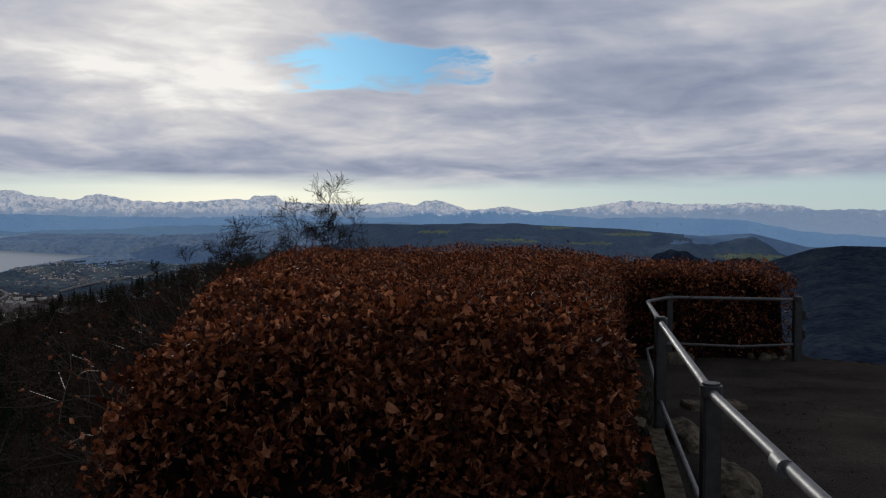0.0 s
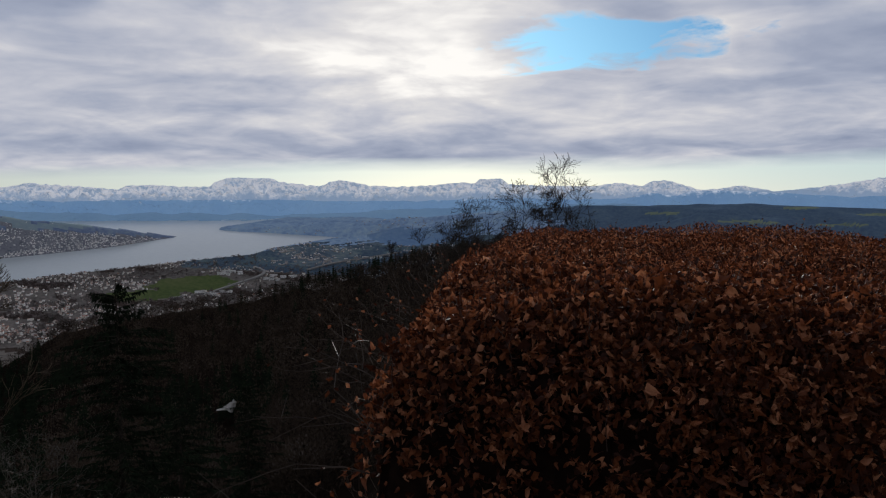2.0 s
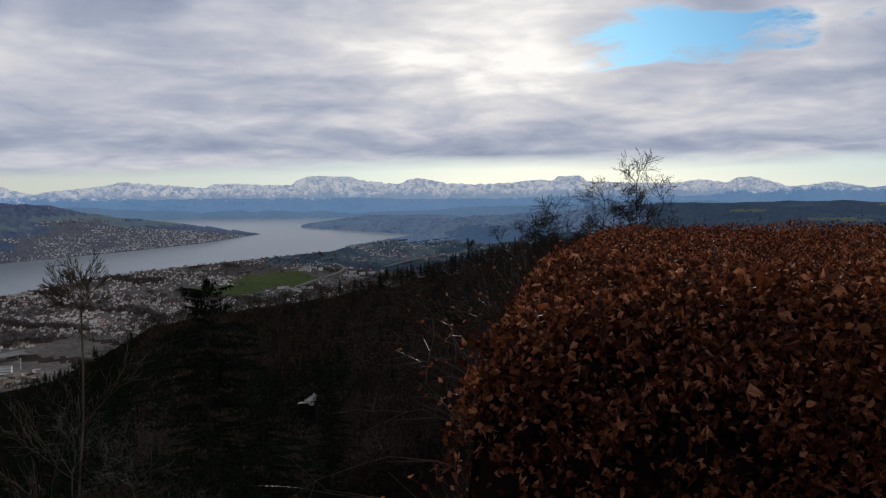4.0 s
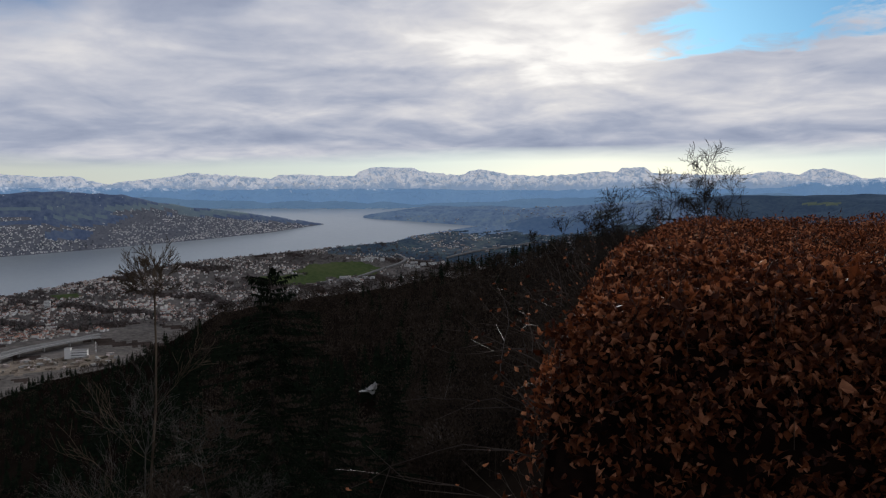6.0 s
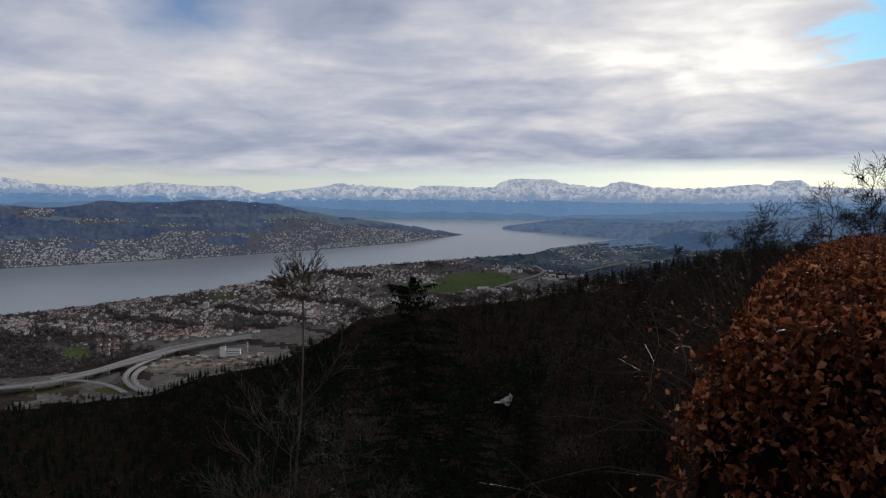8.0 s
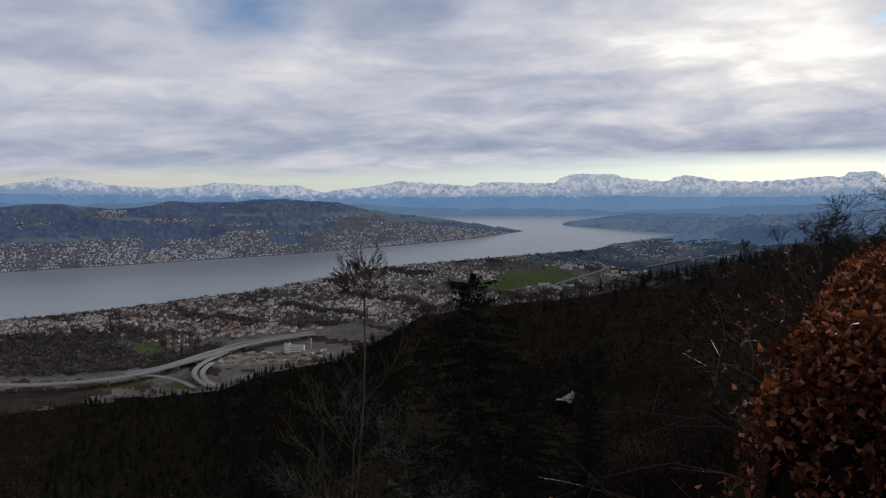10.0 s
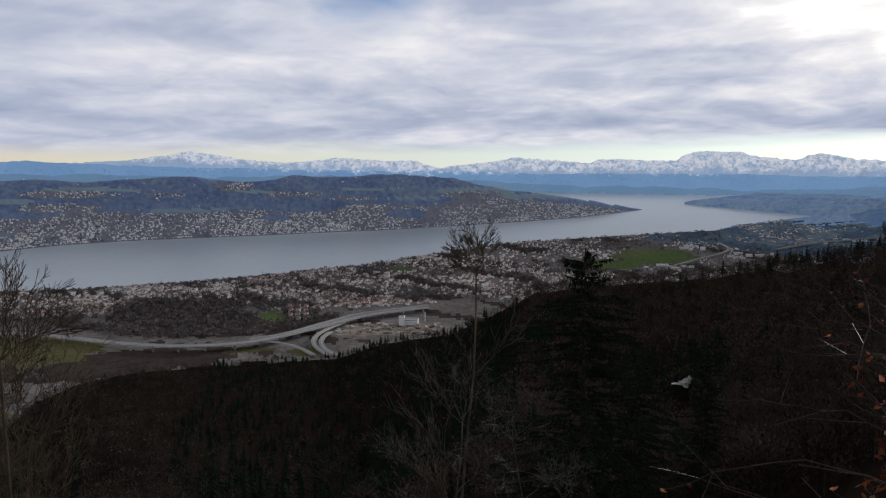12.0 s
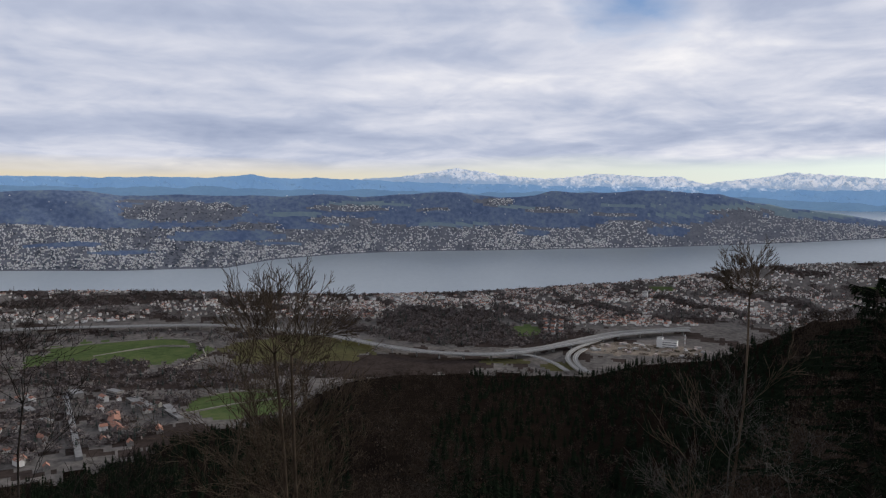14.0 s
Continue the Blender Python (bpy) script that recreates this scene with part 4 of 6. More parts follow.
def build_towns():
    rng = np.random.default_rng(9)
    kinds = [house_template(11, 9, 6, 4), house_template(14, 10, 8, 4), house_template(9, 9, 7, 3.5), house_template(24, 12, 10, 3), house_template(30, 13, 11, 0), house_template(16, 12, 7, 0)]
    az, el, r, z = sample_near(rng, 18000)
    dense = wave(az * 0.5, el * 2.5, 91)
    band = el > np.interp(az, [20, 45, 60, 75, 90, 114], [-6.4, -8.6, -9.4, -9.2, -8.7, -8.6])
    ok = open_land(az, el, r, z, ("town_ground", "mid_town")) & (dense + rng.normal(0, 0.3, len(az)) > np.where(az < 44, 0.25, -0.3)) & clear_of_roads(az, el) & (band | (az > 88) & (el < -12.6) & (dense > 0.0) & (np.abs(az - 96.9) > 0.4))
    village = ok & (az > 88) & (el < -12.6)
    single_houses(rng, kinds, az[village][:90], r[village][:90], z[village][:90], "village_house", "below the hill", "village houses", 0.9)
    ok &= ~village
    az, r, z = az[ok], r[ok], z[ok]
    order = np.argsort(r + 900 * (az < 40))
    near, rest = order[:200], order[200:]
    single_houses(rng, kinds, az[near], r[near], z[near], "town_house", "in the lakeside town", "houses of the lakeside town", 0.72)
    az, r, z = az[rest], r[rest], z[rest]
    n = len(az)
    pos, k = place(az, r, z)
    pick = rng.choice(6, n, p=[0.3, 0.27, 0.2, 0.12, 0.05, 0.06])
    size = np.stack([rng.uniform(0.85, 1.25, n), rng.uniform(0.85, 1.25, n), rng.uniform(0.9, 1.5, n)], -1) * k[:, None] * 0.64
    v, t, m = scatter(kinds, pick, pos, rng.choice([0.3, 0.45, 1.9, 2.05], n) + rng.normal(0, 0.15, n), size)
    tagged(tri_object("lakeside_town", v, t, [M["wall"], M["roof"]], m), "crowded pale houses with red-brown roofs by the lake", "town", kind="stuff")
    # houses climbing the far shore
    n = 40000
    az = rng.uniform(26, 114, n)
    rf = dist_at(far_shore(az))
    r = rf * (1 + rng.uniform(0.004, 1, n) ** 1.25 * np.where(az > 74, 0.66, 0.5))
    z = height(az, r)
    ok = open_land(az, 0, r, z, ("far_town",)) & (z > LAKE + 3) & (settled(az, r) + rng.normal(0, 0.3, n) > -0.1)
    ok |= (rng.uniform(0, 1, n) < 0.012) & (az > 40) & (z > LAKE + 3) & (rng.uniform(0, 1, n) < 0.4)
    az, r, z = az[ok], r[ok], z[ok]
    n = len(az)
    pos, k = place(az, r, z)
    pick = rng.choice(6, n, p=[0.34, 0.28, 0.2, 0.1, 0.04, 0.04])
    size = np.stack([rng.uniform(0.9, 1.5, n), rng.uniform(0.9, 1.5, n), rng.uniform(0.9, 1.4, n)], -1) * k[:, None] * 0.57
    v, t, m = scatter(kinds, pick, pos, rng.choice([0.2, 0.5, 1.8], n) + rng.normal(0, 0.2, n), size)
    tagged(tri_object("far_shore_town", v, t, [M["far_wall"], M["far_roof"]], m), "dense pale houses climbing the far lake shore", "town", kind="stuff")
    # villages on the hazy plain past the lake's end
    n = 3000
    az, el = rng.uniform(17, 36, n), rng.uniform(-4.3, -1.75, n)
    r, z = land_at(az, el)
    ok = open_land(az, el, r, z, ("mid_town", "mid_wood", "haze_land")) & (wave(az * 1.1, el * 4.5, 97) + rng.normal(0, 0.3, n) > 0.25) & ((az < 27) | (r < dist_at(near_shore(az)) - 60) | (r > dist_at(far_shore(az)) + 80)) & (z > LAKE + 4)
    az, r, z = az[ok], r[ok], z[ok]
    n = len(az)
    pos, k = place(az, r, z)
    size = np.stack([rng.uniform(0.9, 1.8, n), rng.uniform(0.9, 1.6, n), rng.uniform(0.8, 1.3, n)], -1) * k[:, None] * 0.7
    v, t, m = scatter(kinds, rng.integers(0, 6, n), pos, rng.choice([0.2, 0.5, 1.8], n), size)
    tagged(tri_object("valley_town", v, t, [M["grey_plaster"], M["far_roof"]], m), "scattered pale houses on the hazy plain past the lake", "town", kind="stuff")
    # garden trees on both sides
    az, el, r, z = sample_near(rng, 24000)
    g = wave(az * 0.5, el * 2.5, 95)
    ok = open_land(az, el, r, z, ("town_ground", "copse", "mid_town", "mid_wood")) & clear_of_roads(az, el)
    kindof = land_kind(az, r, z)
    ok &= (kindof == 11) | (kindof == 7) | (g > -0.3) & (rng.uniform(0, 1, len(az)) < 0.75)
    ok &= (az > 33) | (r < 6000)
    az, r, z = az[ok], r[ok], z[ok]
    n = len(az)
    pos, k = place(az, r, z)
    h = rng.uniform(7, 15, n) * k
    bush = [clump_template(rng, 18) for _ in range(5)] + [crown_template(rng, 30, 0.36, 0.3, 0.1) for _ in range(3)]
    v, t, _ = scatter(bush, rng.integers(0, 8, n), pos, rng.uniform(0, 6, n), np.stack([h * 1.2, h * 1.2, h], -1))
    tagged(tri_object("garden_trees", v, t, [M["garden"]]), "bare dark garden trees and copses between the houses", "trees", kind="stuff")
    fi = rng.choice(n, n // 9, replace=False)
    firs = [fir_template(rng, 6, 5) for _ in range(3)]
    v, t, _ = scatter(firs, rng.integers(0, 3, len(fi)), pos[fi] + np.array((6.0, 4.0, 0)), np.zeros(len(fi)), np.repeat(h[fi, None] * 1.8, 3, 1))
    tagged(tri_object("garden_conifers", v, t, [M["garden_fir"]]), "small dark conifers among the houses by the shore", "trees", kind="stuff")
    n = 8000
    az = rng.uniform(38, 114, n)
    rf = dist_at(far_shore(az))
    r = rf * (1 + rng.uniform(0.004, 1, n) ** 1.2 * 0.6)
    z = height(az, r)
    ok = (z > LAKE + 2) & (r < ridge_r(az)) & (az > 38) & open_land(az, 0, r, z, ("far_town",))
    az, r, z = az[ok], r[ok], z[ok]
    n = len(az)
    pos, k = place(az, r, z)
    h = rng.uniform(6, 12, n) * k
    v, t, _ = scatter(bush[:5], rng.integers(0, 5, n), pos, rng.uniform(0, 6, n), np.stack([h * 1.5, h * 1.5, h], -1))
    tagged(tri_object("far_shore_trees", v, t, [M["far_tree"]]), "trees and woods on the far shore tinted with painted haze", "trees", kind="stuff")


build_towns()


def spline(points, step):
    """A smooth line through the points, sampled about every step metres."""
    p = [Vector(q) for q in points]
    p = [p[0] * 2 - p[1]] + p + [p[-1] * 2 - p[-2]]
    out = []
    for i in range(1, len(p) - 2):
        n = max(2, int((p[i + 1] - p[i]).length / step))
        for j in range(n):
            u = j / n
            out.append(0.5 * (2 * p[i] + (p[i + 1] - p[i - 1]) * u + (2 * p[i - 1] - 5 * p[i] + 4 * p[i + 1] - p[i + 2]) * u * u
                              + (3 * p[i] - p[i - 1] - 3 * p[i + 1] + p[i + 2]) * u ** 3))
    out.append(p[-2])
    return out


def ribbon(name, line, mats, section, parent=None):
    """Sweeps a cross-section of (sideways, up, material) corners along a line."""
    v, f, m = [], [], []
    k = len(section)
    for i, c in enumerate(line):
        d = line[min(i + 1, len(line) - 1)] - line[max(i - 1, 0)]
        d.z = 0
        d.normalize()
        s = Vector((d.y, -d.x, 0))
        v += [tuple(c + s * a + Vector((0, 0, b))) for a, b, _ in section]
        if i:
            for j in range(k):
                a, b = (i - 1) * k + j, (i - 1) * k + (j + 1) % k
                f.append((a, b, b + k, a + k))
                m.append(section[j][2])
    f += [tuple(range(k)), tuple(range((len(line) - 1) * k, len(line) * k))[::-1]]
    m += [section[0][2]] * 2
    return mesh_object(name, v, f, mats, m, False, parent)


def sight_line(text, z):
    out = []
    for a, e in zip(*pairs(text)):
        p, _ = place(a, -z / math.tan(radians(-e)), z)
        out.append(tuple(p))
    return out


DECK = -430.0


def road_section(half, thick=2.2):
    return [(-half, 1.0, 1), (-half + 0.5, 1.0, 1), (-half + 0.5, 0, 0), (-1.2, 0, 1), (-0.8, 0.9, 1), (0.8, 0.9, 1), (1.2, 0, 0), (half - 0.5, 0, 1), (half - 0.5, 1.0, 1), (half, 1.0, 1), (half, -thick, 1), (-half, -thick, 1)]


def build_roads():
    line = spline(sight_line("53.6,-9.34 54.8,-9.42 58.3,-9.87 62.3,-10.75 66.4,-11.48 70.5,-11.55 74.7,-11.15 80.5,-10.06 86.8,-9.31 94.2,-9.03 101,-8.83 112,-8.8", DECK), 14)
    main = empty("motorway", (0, 0, 0), "pale concrete motorway viaduct curving through the valley", "motorway")
    ribbon("carriageway", line, [M["asphalt"], M["concrete"]], road_section(15), main)
    for c in line[2::5]:
        part_box("pillar", (9, 2.4, 16), c - Vector((0, 0, 10)), M["concrete"], main)
    upper = spline(sight_line("53.6,-9.15 56,-9.42 58.6,-9.72 61,-10.25 64,-10.98 66.6,-11.3", DECK), 14)
    ribbon("slip_road", upper, [M["asphalt"], M["concrete"]], road_section(7), main)
    for text in ("70.5,-11.7 67.2,-11.52 65.2,-11.55 63.9,-11.8 62.9,-12.15 62.1,-12.6", "61.0,-12.62 61.7,-12.2 62.05,-11.75 61.9,-11.3 61.2,-10.85 59.8,-10.32", "60.4,-12.66 61.1,-12.3 61.5,-11.8 61.35,-11.35 60.8,-10.98"):
        ribbon("slip_road", spline(sight_line(text, DECK - 4), 10), [M["asphalt"], M["concrete"]], road_section(6.5, 1.6), main)
    for name, text, half, z in (("street", "97.3,-13.0 96.9,-15 96.5,-17.3", 5.5, -439.0), ("lane", "99.5,-10.2 94.3,-10.05 89.4,-10.12 88.3,-11.1 88.6,-11.5 90.4,-12.05", 1.5, -442.0), ("lane", "95.5,-10.9 91.5,-10.5 89.3,-10.6", 1.2, -442.0),
                                ("lane", "88.8,-14.1 86.2,-13.9 83.6,-14.0", 1.4, -442.0), ("lane", "90.4,-15.2 86,-14.7 82.2,-14.35", 1.8, -442.0),
                                ("highway", "39,-6.3 36.4,-6.0 34.5,-5.45 33.0,-5.0 32.5,-4.65 33.2,-4.3", 7, -438.0), ("highway", "29.5,-4.6 27.2,-4.1 24.6,-3.75 23,-3.5", 6, -438.0)):
        ob = ribbon(name, spline(sight_line(text, z), 12), [M[{"lane": "path"}.get(name, "asphalt")]] * 2, [(-half, 0, 0), (half, 0, 0), (half, -6, 0), (-half, -6, 0)])
        tagged(ob, "pale %s crossing fields and houses in the valley" % name, "road", kind="structure")


build_roads()


def house(az, el, w, d, h, roof, turn, label, wall="wall", storeys=0, base=None):
    """A single house that can be told apart: walls, a roof and rows of windows."""
    r, z = land_at(az, el)
    p, k = place(az, r, z)
    top = empty("house" if roof else "office_building", tuple(p), label, "building")
    v, t, m = house_template(w, d, h, roof)
    for name, idx, mat in (("wall_shell", 0, M[wall]), ("roof", 1, M["roof"] if roof else M["asphalt"])):
        keep = t[m == idx]
        used, inv = np.unique(keep, return_inverse=True)
        mesh_object(name, v[used], inv.reshape(-1, 3), [mat], None, False, top)
    for s in range(storeys):
        part_box("window_band", (w * 0.96, 0.3, 1.5), (0, -d / 2 - 0.1, 1.8 + s * (h - 1) / storeys), M["glass"], top)
        part_box("window_band", (0.3, d * 0.9, 1.5), (-w / 2 - 0.1, 0, 1.8 + s * (h - 1) / storeys), M["glass"], top)
    top.scale = (float(k),) * 3
    top.rotation_euler = (0, 0, turn)
    return top


def build_landmarks():
    rng = random.Random(4)
    house(54.9, -10.62, 42, 20, 22, 0, 0.75, "white concrete office building beside the motorway site", "white", 3)
    house(55.6, -10.62, 16, 16, 30, 0, 0.75, "white stair tower beside the office building", "white")
    house(56.7, -7.3, 22, 16, 34, 0, 0.8, "pale tower block among lakeside houses", "white", 6)
    for a in (62.6, 63.15, 63.7):
        for e in (-9.15, -9.45, -9.75, -10.0):
            tagged(house(a + rng.uniform(-.05, .05), e, 15, 10, 8, 4, 0.6, "white terraced house stepping down beside a meadow", "white"), group="terraced houses")
    for a, e, w, d, h in ((34.7, -4.75, 120, 30, 18), (35.3, -4.85, 70, 26, 14), (31.2, -5.1, 160, 40, 16), (32.0, -5.25, 90, 30, 12), (36.5, -6.2, 120, 34, 12), (35.2, -6.1, 70, 24, 12), (24.8, -3.9, 120, 40, 12)):
        for k in (-1, 0, 1):
            house(a + k * w * 0.0042, e + 0.05 * k + rng.uniform(-.06, .06), w * rng.uniform(0.22, 0.4), d * rng.uniform(0.5, 0.9), h * rng.uniform(0.7, 1.2), 0, 0.6 + rng.uniform(-.5, .5), "white commercial building on the valley floor", "white", 2)
    for a, e, w, d, h, ro in ((96.6, -13.5, 60, 26, 16, 0), (94.2, -13.6, 46, 22, 14, 0), (92.6, -14.35, 120, 34, 10, 0), (90.6, -15.0, 100, 18, 8, 0), (90.4, -15.35, 100, 14, 8, 0), (94.3, -15.2, 90, 30, 10, 4), (94.0, -15.9, 70, 22, 9, 5),
                              (95.0, -16.5, 26, 14, 9, 5), (98.4, -15.0, 40, 16, 12, 0), (98.7, -16.0, 30, 16, 10, 5), (99.4, -14.2, 50, 18, 14, 0), (91.4, -16.2, 40, 14, 8, 4), (93.3, -16.9, 18, 12, 8, 5), (99.8, -17.1, 16, 12, 8, 5), (98.5, -17.8, 16, 12, 8, 5)):
        house(a, e, w * 0.8, d * 0.8, h * 0.8, ro, 0.4 + rng.uniform(-.3, .3), "grey workshop building with rows of windows near fields" if not ro else "large house with a brown tiled roof near fields", "grey_plaster", 0 if ro else 2)
    for a, e in ((78.2, -7.55), (76.5, -7.6), (74.8, -7.62), (73.6, -7.55), (71.5, -7.5)):
        house(a, e, 70, 18, 9, 0, 0.15, "long white boathouse on the near lake shore", "white", 1)
    # site mast beside the office building
    r, z = land_at(53.9, -10.45)
    p, k = place(53.9, r, z)
    mast = empty("site_mast", tuple(p), "red and white banded mast on the building site", "mast")
    for i in range(6):
        part_box("band", (2.2, 2.2, 5.5), (0, 0, 2.75 + i * 5.5), M["white"] if i % 2 else M["roof"], mast)
    # heaps and containers on the site
    for _ in range(90):
        a, e = rng.uniform(52.6, 60.5), rng.uniform(-11.25, -10.55)
        r, z = land_at(a, e)
        p, k = place(a, r, z)
        c = empty("site_container", tuple(p), "pale container and stacked material on bare building ground", "container", "building site")
        part_box("body", (rng.uniform(8, 30), rng.uniform(4, 10), rng.uniform(3, 8)), (0, 0, 2.0), M[rng.choice(["concrete", "waste", "waste", "stone", "roof", "path"])], c, rng.uniform(0, 3))
    # small sailing boat on the lake
    r = dist_at(-4.47)
    p, k = place(73.6, r, LAKE)
    boat = empty("sailing_boat", tuple(p), "small white sailing boat on the lake", "boat")
    k = float(k)
    bm = bmesh.new()
    a = [bm.verts.new(q) for q in ((-7 * k, 0, 2 * k), (0, -2 * k, 2 * k), (8 * k, 0, 2.4 * k), (0, 2 * k, 2 * k), (0, 0, -k))]
    for i in range(4):
        bm.faces.new((a[i], a[(i + 1) % 4], a[4]))
    bm.faces.new(a[:4])
    part("hull", bm, M["white"], boat)
    bm = bmesh.new()
    a = [bm.verts.new(q) for q in ((-7 * k, .3, 3 * k), (3 * k, 0, 3 * k), (2 * k, 0, 24 * k), (-2 * k, -0.8, 6 * k))]
    bm.faces.new((a[0], a[3], a[2]))
    bm.faces.new((a[3], a[1], a[2]))
    bmesh.ops.solidify(bm, geom=bm.faces[:], thickness=0.2)
    part("sail", bm, M["white"], boat)


build_landmarks()


# ---- bare trees near the lookout ----
def tube_mesh(name, segments, mat, parent, label=""):
    """Tapered branches: each segment is (start, end, radius at start, radius at end, sides)."""
    v, t = [], []
    for a, b, r0, r1, sides in segments:
        d = (b - a).normalized()
        u = d.orthogonal().normalized()
        w = d.cross(u)
        k = len(v)
        for c, r in ((a, r0), (b, r1)):
            for i in range(sides):
                q = 2 * math.pi * i / sides
                v.append(tuple(c + (u * math.cos(q) + w * math.sin(q)) * r))
        for i in range(sides):
            j = (i + 1) % sides
            t += [(k + i, k + j, k + sides + j), (k + i, k + sides + j, k + sides + i)]
    ob = tri_object(name, np.array(v), np.array(t), [mat], None, parent, True)
    if label:
        tagged(ob, label)
    return ob


def grow(rng, at, way, length, radius, depth, out, spread, lift, fork=3, bend=0.12, sparse=0.5):
    """Grows a branch in bent steps and lets side branches leave it."""
    steps = 4 if depth > 1 else 3
    step = length / steps
    r = radius
    p = Vector(at)
    d = Vector(way).normalized()
    for i in range(steps):
        d = (d + Vector((rng.gauss(0, bend), rng.gauss(0, bend), rng.gauss(0, bend) + lift * 0.12))).normalized()
        q = p + d * step
        r1 = r * (0.84 if i < steps - 1 else 0.7)
        out.setdefault(depth, []).append((p.copy(), q.copy(), r, r1, 6 if r > 0.05 else (4 if r > 0.012 else 3)))
        p, r = q, r1
        if depth > 0 and (i > 0 or depth < 3):
            for _ in range(fork if i == steps - 1 else int(rng.random() > sparse)):
                side = Vector((rng.gauss(0, 1), rng.gauss(0, 1), rng.gauss(0, 0.6)))
                side = (side - d * side.dot(d)).normalized()
                nd = (d * (1 - spread * rng.uniform(0.5, 1)) + side * spread * rng.uniform(0.8, 1.5) + Vector((0, 0, lift * 0.25))).normalized()
                grow(rng, p, nd, length * rng.uniform(0.55, 0.85), r * rng.uniform(0.6, 0.8), depth - 1, out, spread, lift, fork, bend, sparse)


def slim(rng, at, tall, lean, radius, reach, start, lift, out, busy, tip=0.085, sparse=0.5, tips=5):
    """A straight stem with side branches that grow shorter upward, and a fine top."""
    p, d, r = Vector(at), Vector((lean[0], lean[1], 1)).normalized(), radius
    steps = 12
    for i in range(steps):
        f = (i + 1) / steps
        d = (d + Vector((rng.gauss(0, .06), rng.gauss(0, .06), 0.03))).normalized()
        q = p + d * tall / steps
        out.setdefault(9, []).append((p.copy(), q.copy(), r, r * 0.86, 6))
        p, r = q, r * 0.86
        if f > start:
            for _ in range(rng.choice((busy, busy + 1))):
                a = rng.uniform(0, 6.28)
                way = Vector((math.cos(a), math.sin(a), lift * rng.uniform(0.6, 1.4)))
                grow(rng, p, way, tall * reach * (0.35 + 0.65 * (1 - f)) * rng.uniform(0.5, 0.9), r * 0.6, 4 if busy > 1 and f < 0.85 else 3, out, 0.45, lift * 0.6, 2, 0.16, sparse)
    for _ in range(tips):
        a = rng.uniform(0, 6.28)
        wide = rng.uniform(0.1, 1.2) if tips > 5 else 0.7
        grow(rng, p, Vector((math.cos(a) * wide, math.sin(a) * wide, 1)), tall * tip, r * 0.7, 3, out, 0.5, 0.3, 2, 0.16, sparse)


def bare_tree(name, az, dist, base_z, top_el, seed, stems, reach, start, lift, mat, label, lean=0.06, thick=0.008, cat="tree", thin=0.0003, busy=1, sparse=0.5, tip=0.085, tips=5):
    """A leafless tree that stands at that bearing and distance and reaches up to a given angle."""
    rng = random.Random(seed)
    a = radians(az)
    foot = Vector((-math.sin(a) * dist, math.cos(a) * dist, base_z))
    tall = dist * math.tan(radians(top_el)) + EYE - base_z
    out = {}
    for s in range(stems):
        at = Vector((rng.gauss(0, 0.15), rng.gauss(0, 0.15), 0)) * (stems > 1)
        slim(rng, at, tall * (1.0 if s == 0 else rng.uniform(0.7, 0.95)), (rng.gauss(0, lean), rng.gauss(0, lean)), tall * thick * rng.uniform(0.8, 1.1), reach, start, lift, out, busy, tip, sparse, tips)
    peak = max((e[1] for segs in out.values() for e in segs), key=lambda q: q.z)
    k = tall / peak.z
    foot -= Vector((peak.x, peak.y, 0)) * k
    tree = empty(name, foot, label, cat)
    group = {"trunk": [], "crown": []}
    for dpt, segs in out.items():
        group["trunk" if dpt == 9 else "crown"] += [(x * k, y * k, max(r0 * k, dist * thin), max(r1 * k, dist * thin * 0.75), n) for x, y, r0, r1, n in segs]
    for key, segs in group.items():
        tagged(tube_mesh(key, segs, mat, tree), kind="stuff" if key == "crown" else "")
    return tree


def fan_tree(name, az, dist, base_z, top_el, seed, mat, label, leans, crown, widths, limb, side, thick=0.17, limbs=8, full=False):
    """Straight stems that open into a fan of upswept limbs with fine twigs."""
    rng = random.Random(seed)
    a = radians(az)
    tall = dist * math.tan(radians(top_el)) + EYE - base_z
    trunk, out, tops = [], {}, []
    for lean in leans:
        p, d = Vector((math.cos(a), math.sin(a), 0)) * lean * 4, Vector((math.cos(a) * lean, math.sin(a) * lean, 1)).normalized()
        r = thick
        for i in range(10):
            d = (d + Vector((rng.gauss(0, 0.025), rng.gauss(0, 0.025), 0.05))).normalized()
            q = p + d * (tall - crown) / 10
            trunk.append((p.copy(), q.copy(), r, r * 0.92, 7))
            p, r = q, r * 0.92
            for _ in range((2 if full and i > 5 else 1) if 2 < i < (9 if full else 8) else 0):
                b = rng.uniform(0, 6.28)
                grow(rng, p, Vector((math.cos(b), math.sin(b), rng.uniform(0.7, 1.2))), side * (1 if i < 7 else 0.8), r * (0.5 if full else 0.35), 4 if full and i > 4 else 3, out, 0.32, 0.35, 2, 0.13, 0.4)
        tops.append(p.copy())
        for k in range(limbs):
            b = k * 6.283 / limbs + rng.uniform(-0.3, 0.3)
            wide = rng.choice(widths)
            grow(rng, p, Vector((math.cos(b) * wide, math.sin(b) * wide, 1)), limb - 0.15 * limb * wide, r * 0.5, 4, out, 0.27, 0.22, 2, 0.11, 0.5)
    drift = sum(tops, Vector()) / len(tops)
    tree = empty(name, (-math.sin(a) * dist - drift.x, math.cos(a) * dist - drift.y, base_z), label, "tree")
    tube_mesh("trunk", trunk, mat, tree)
    thin = dist * 0.0003
    crown = [(p, q, max(r0, thin), max(r1, thin * 0.8), n) for segs in out.values() for p, q, r0, r1, n in segs]
    tagged(tube_mesh("crown", crown, mat, tree), kind="stuff")


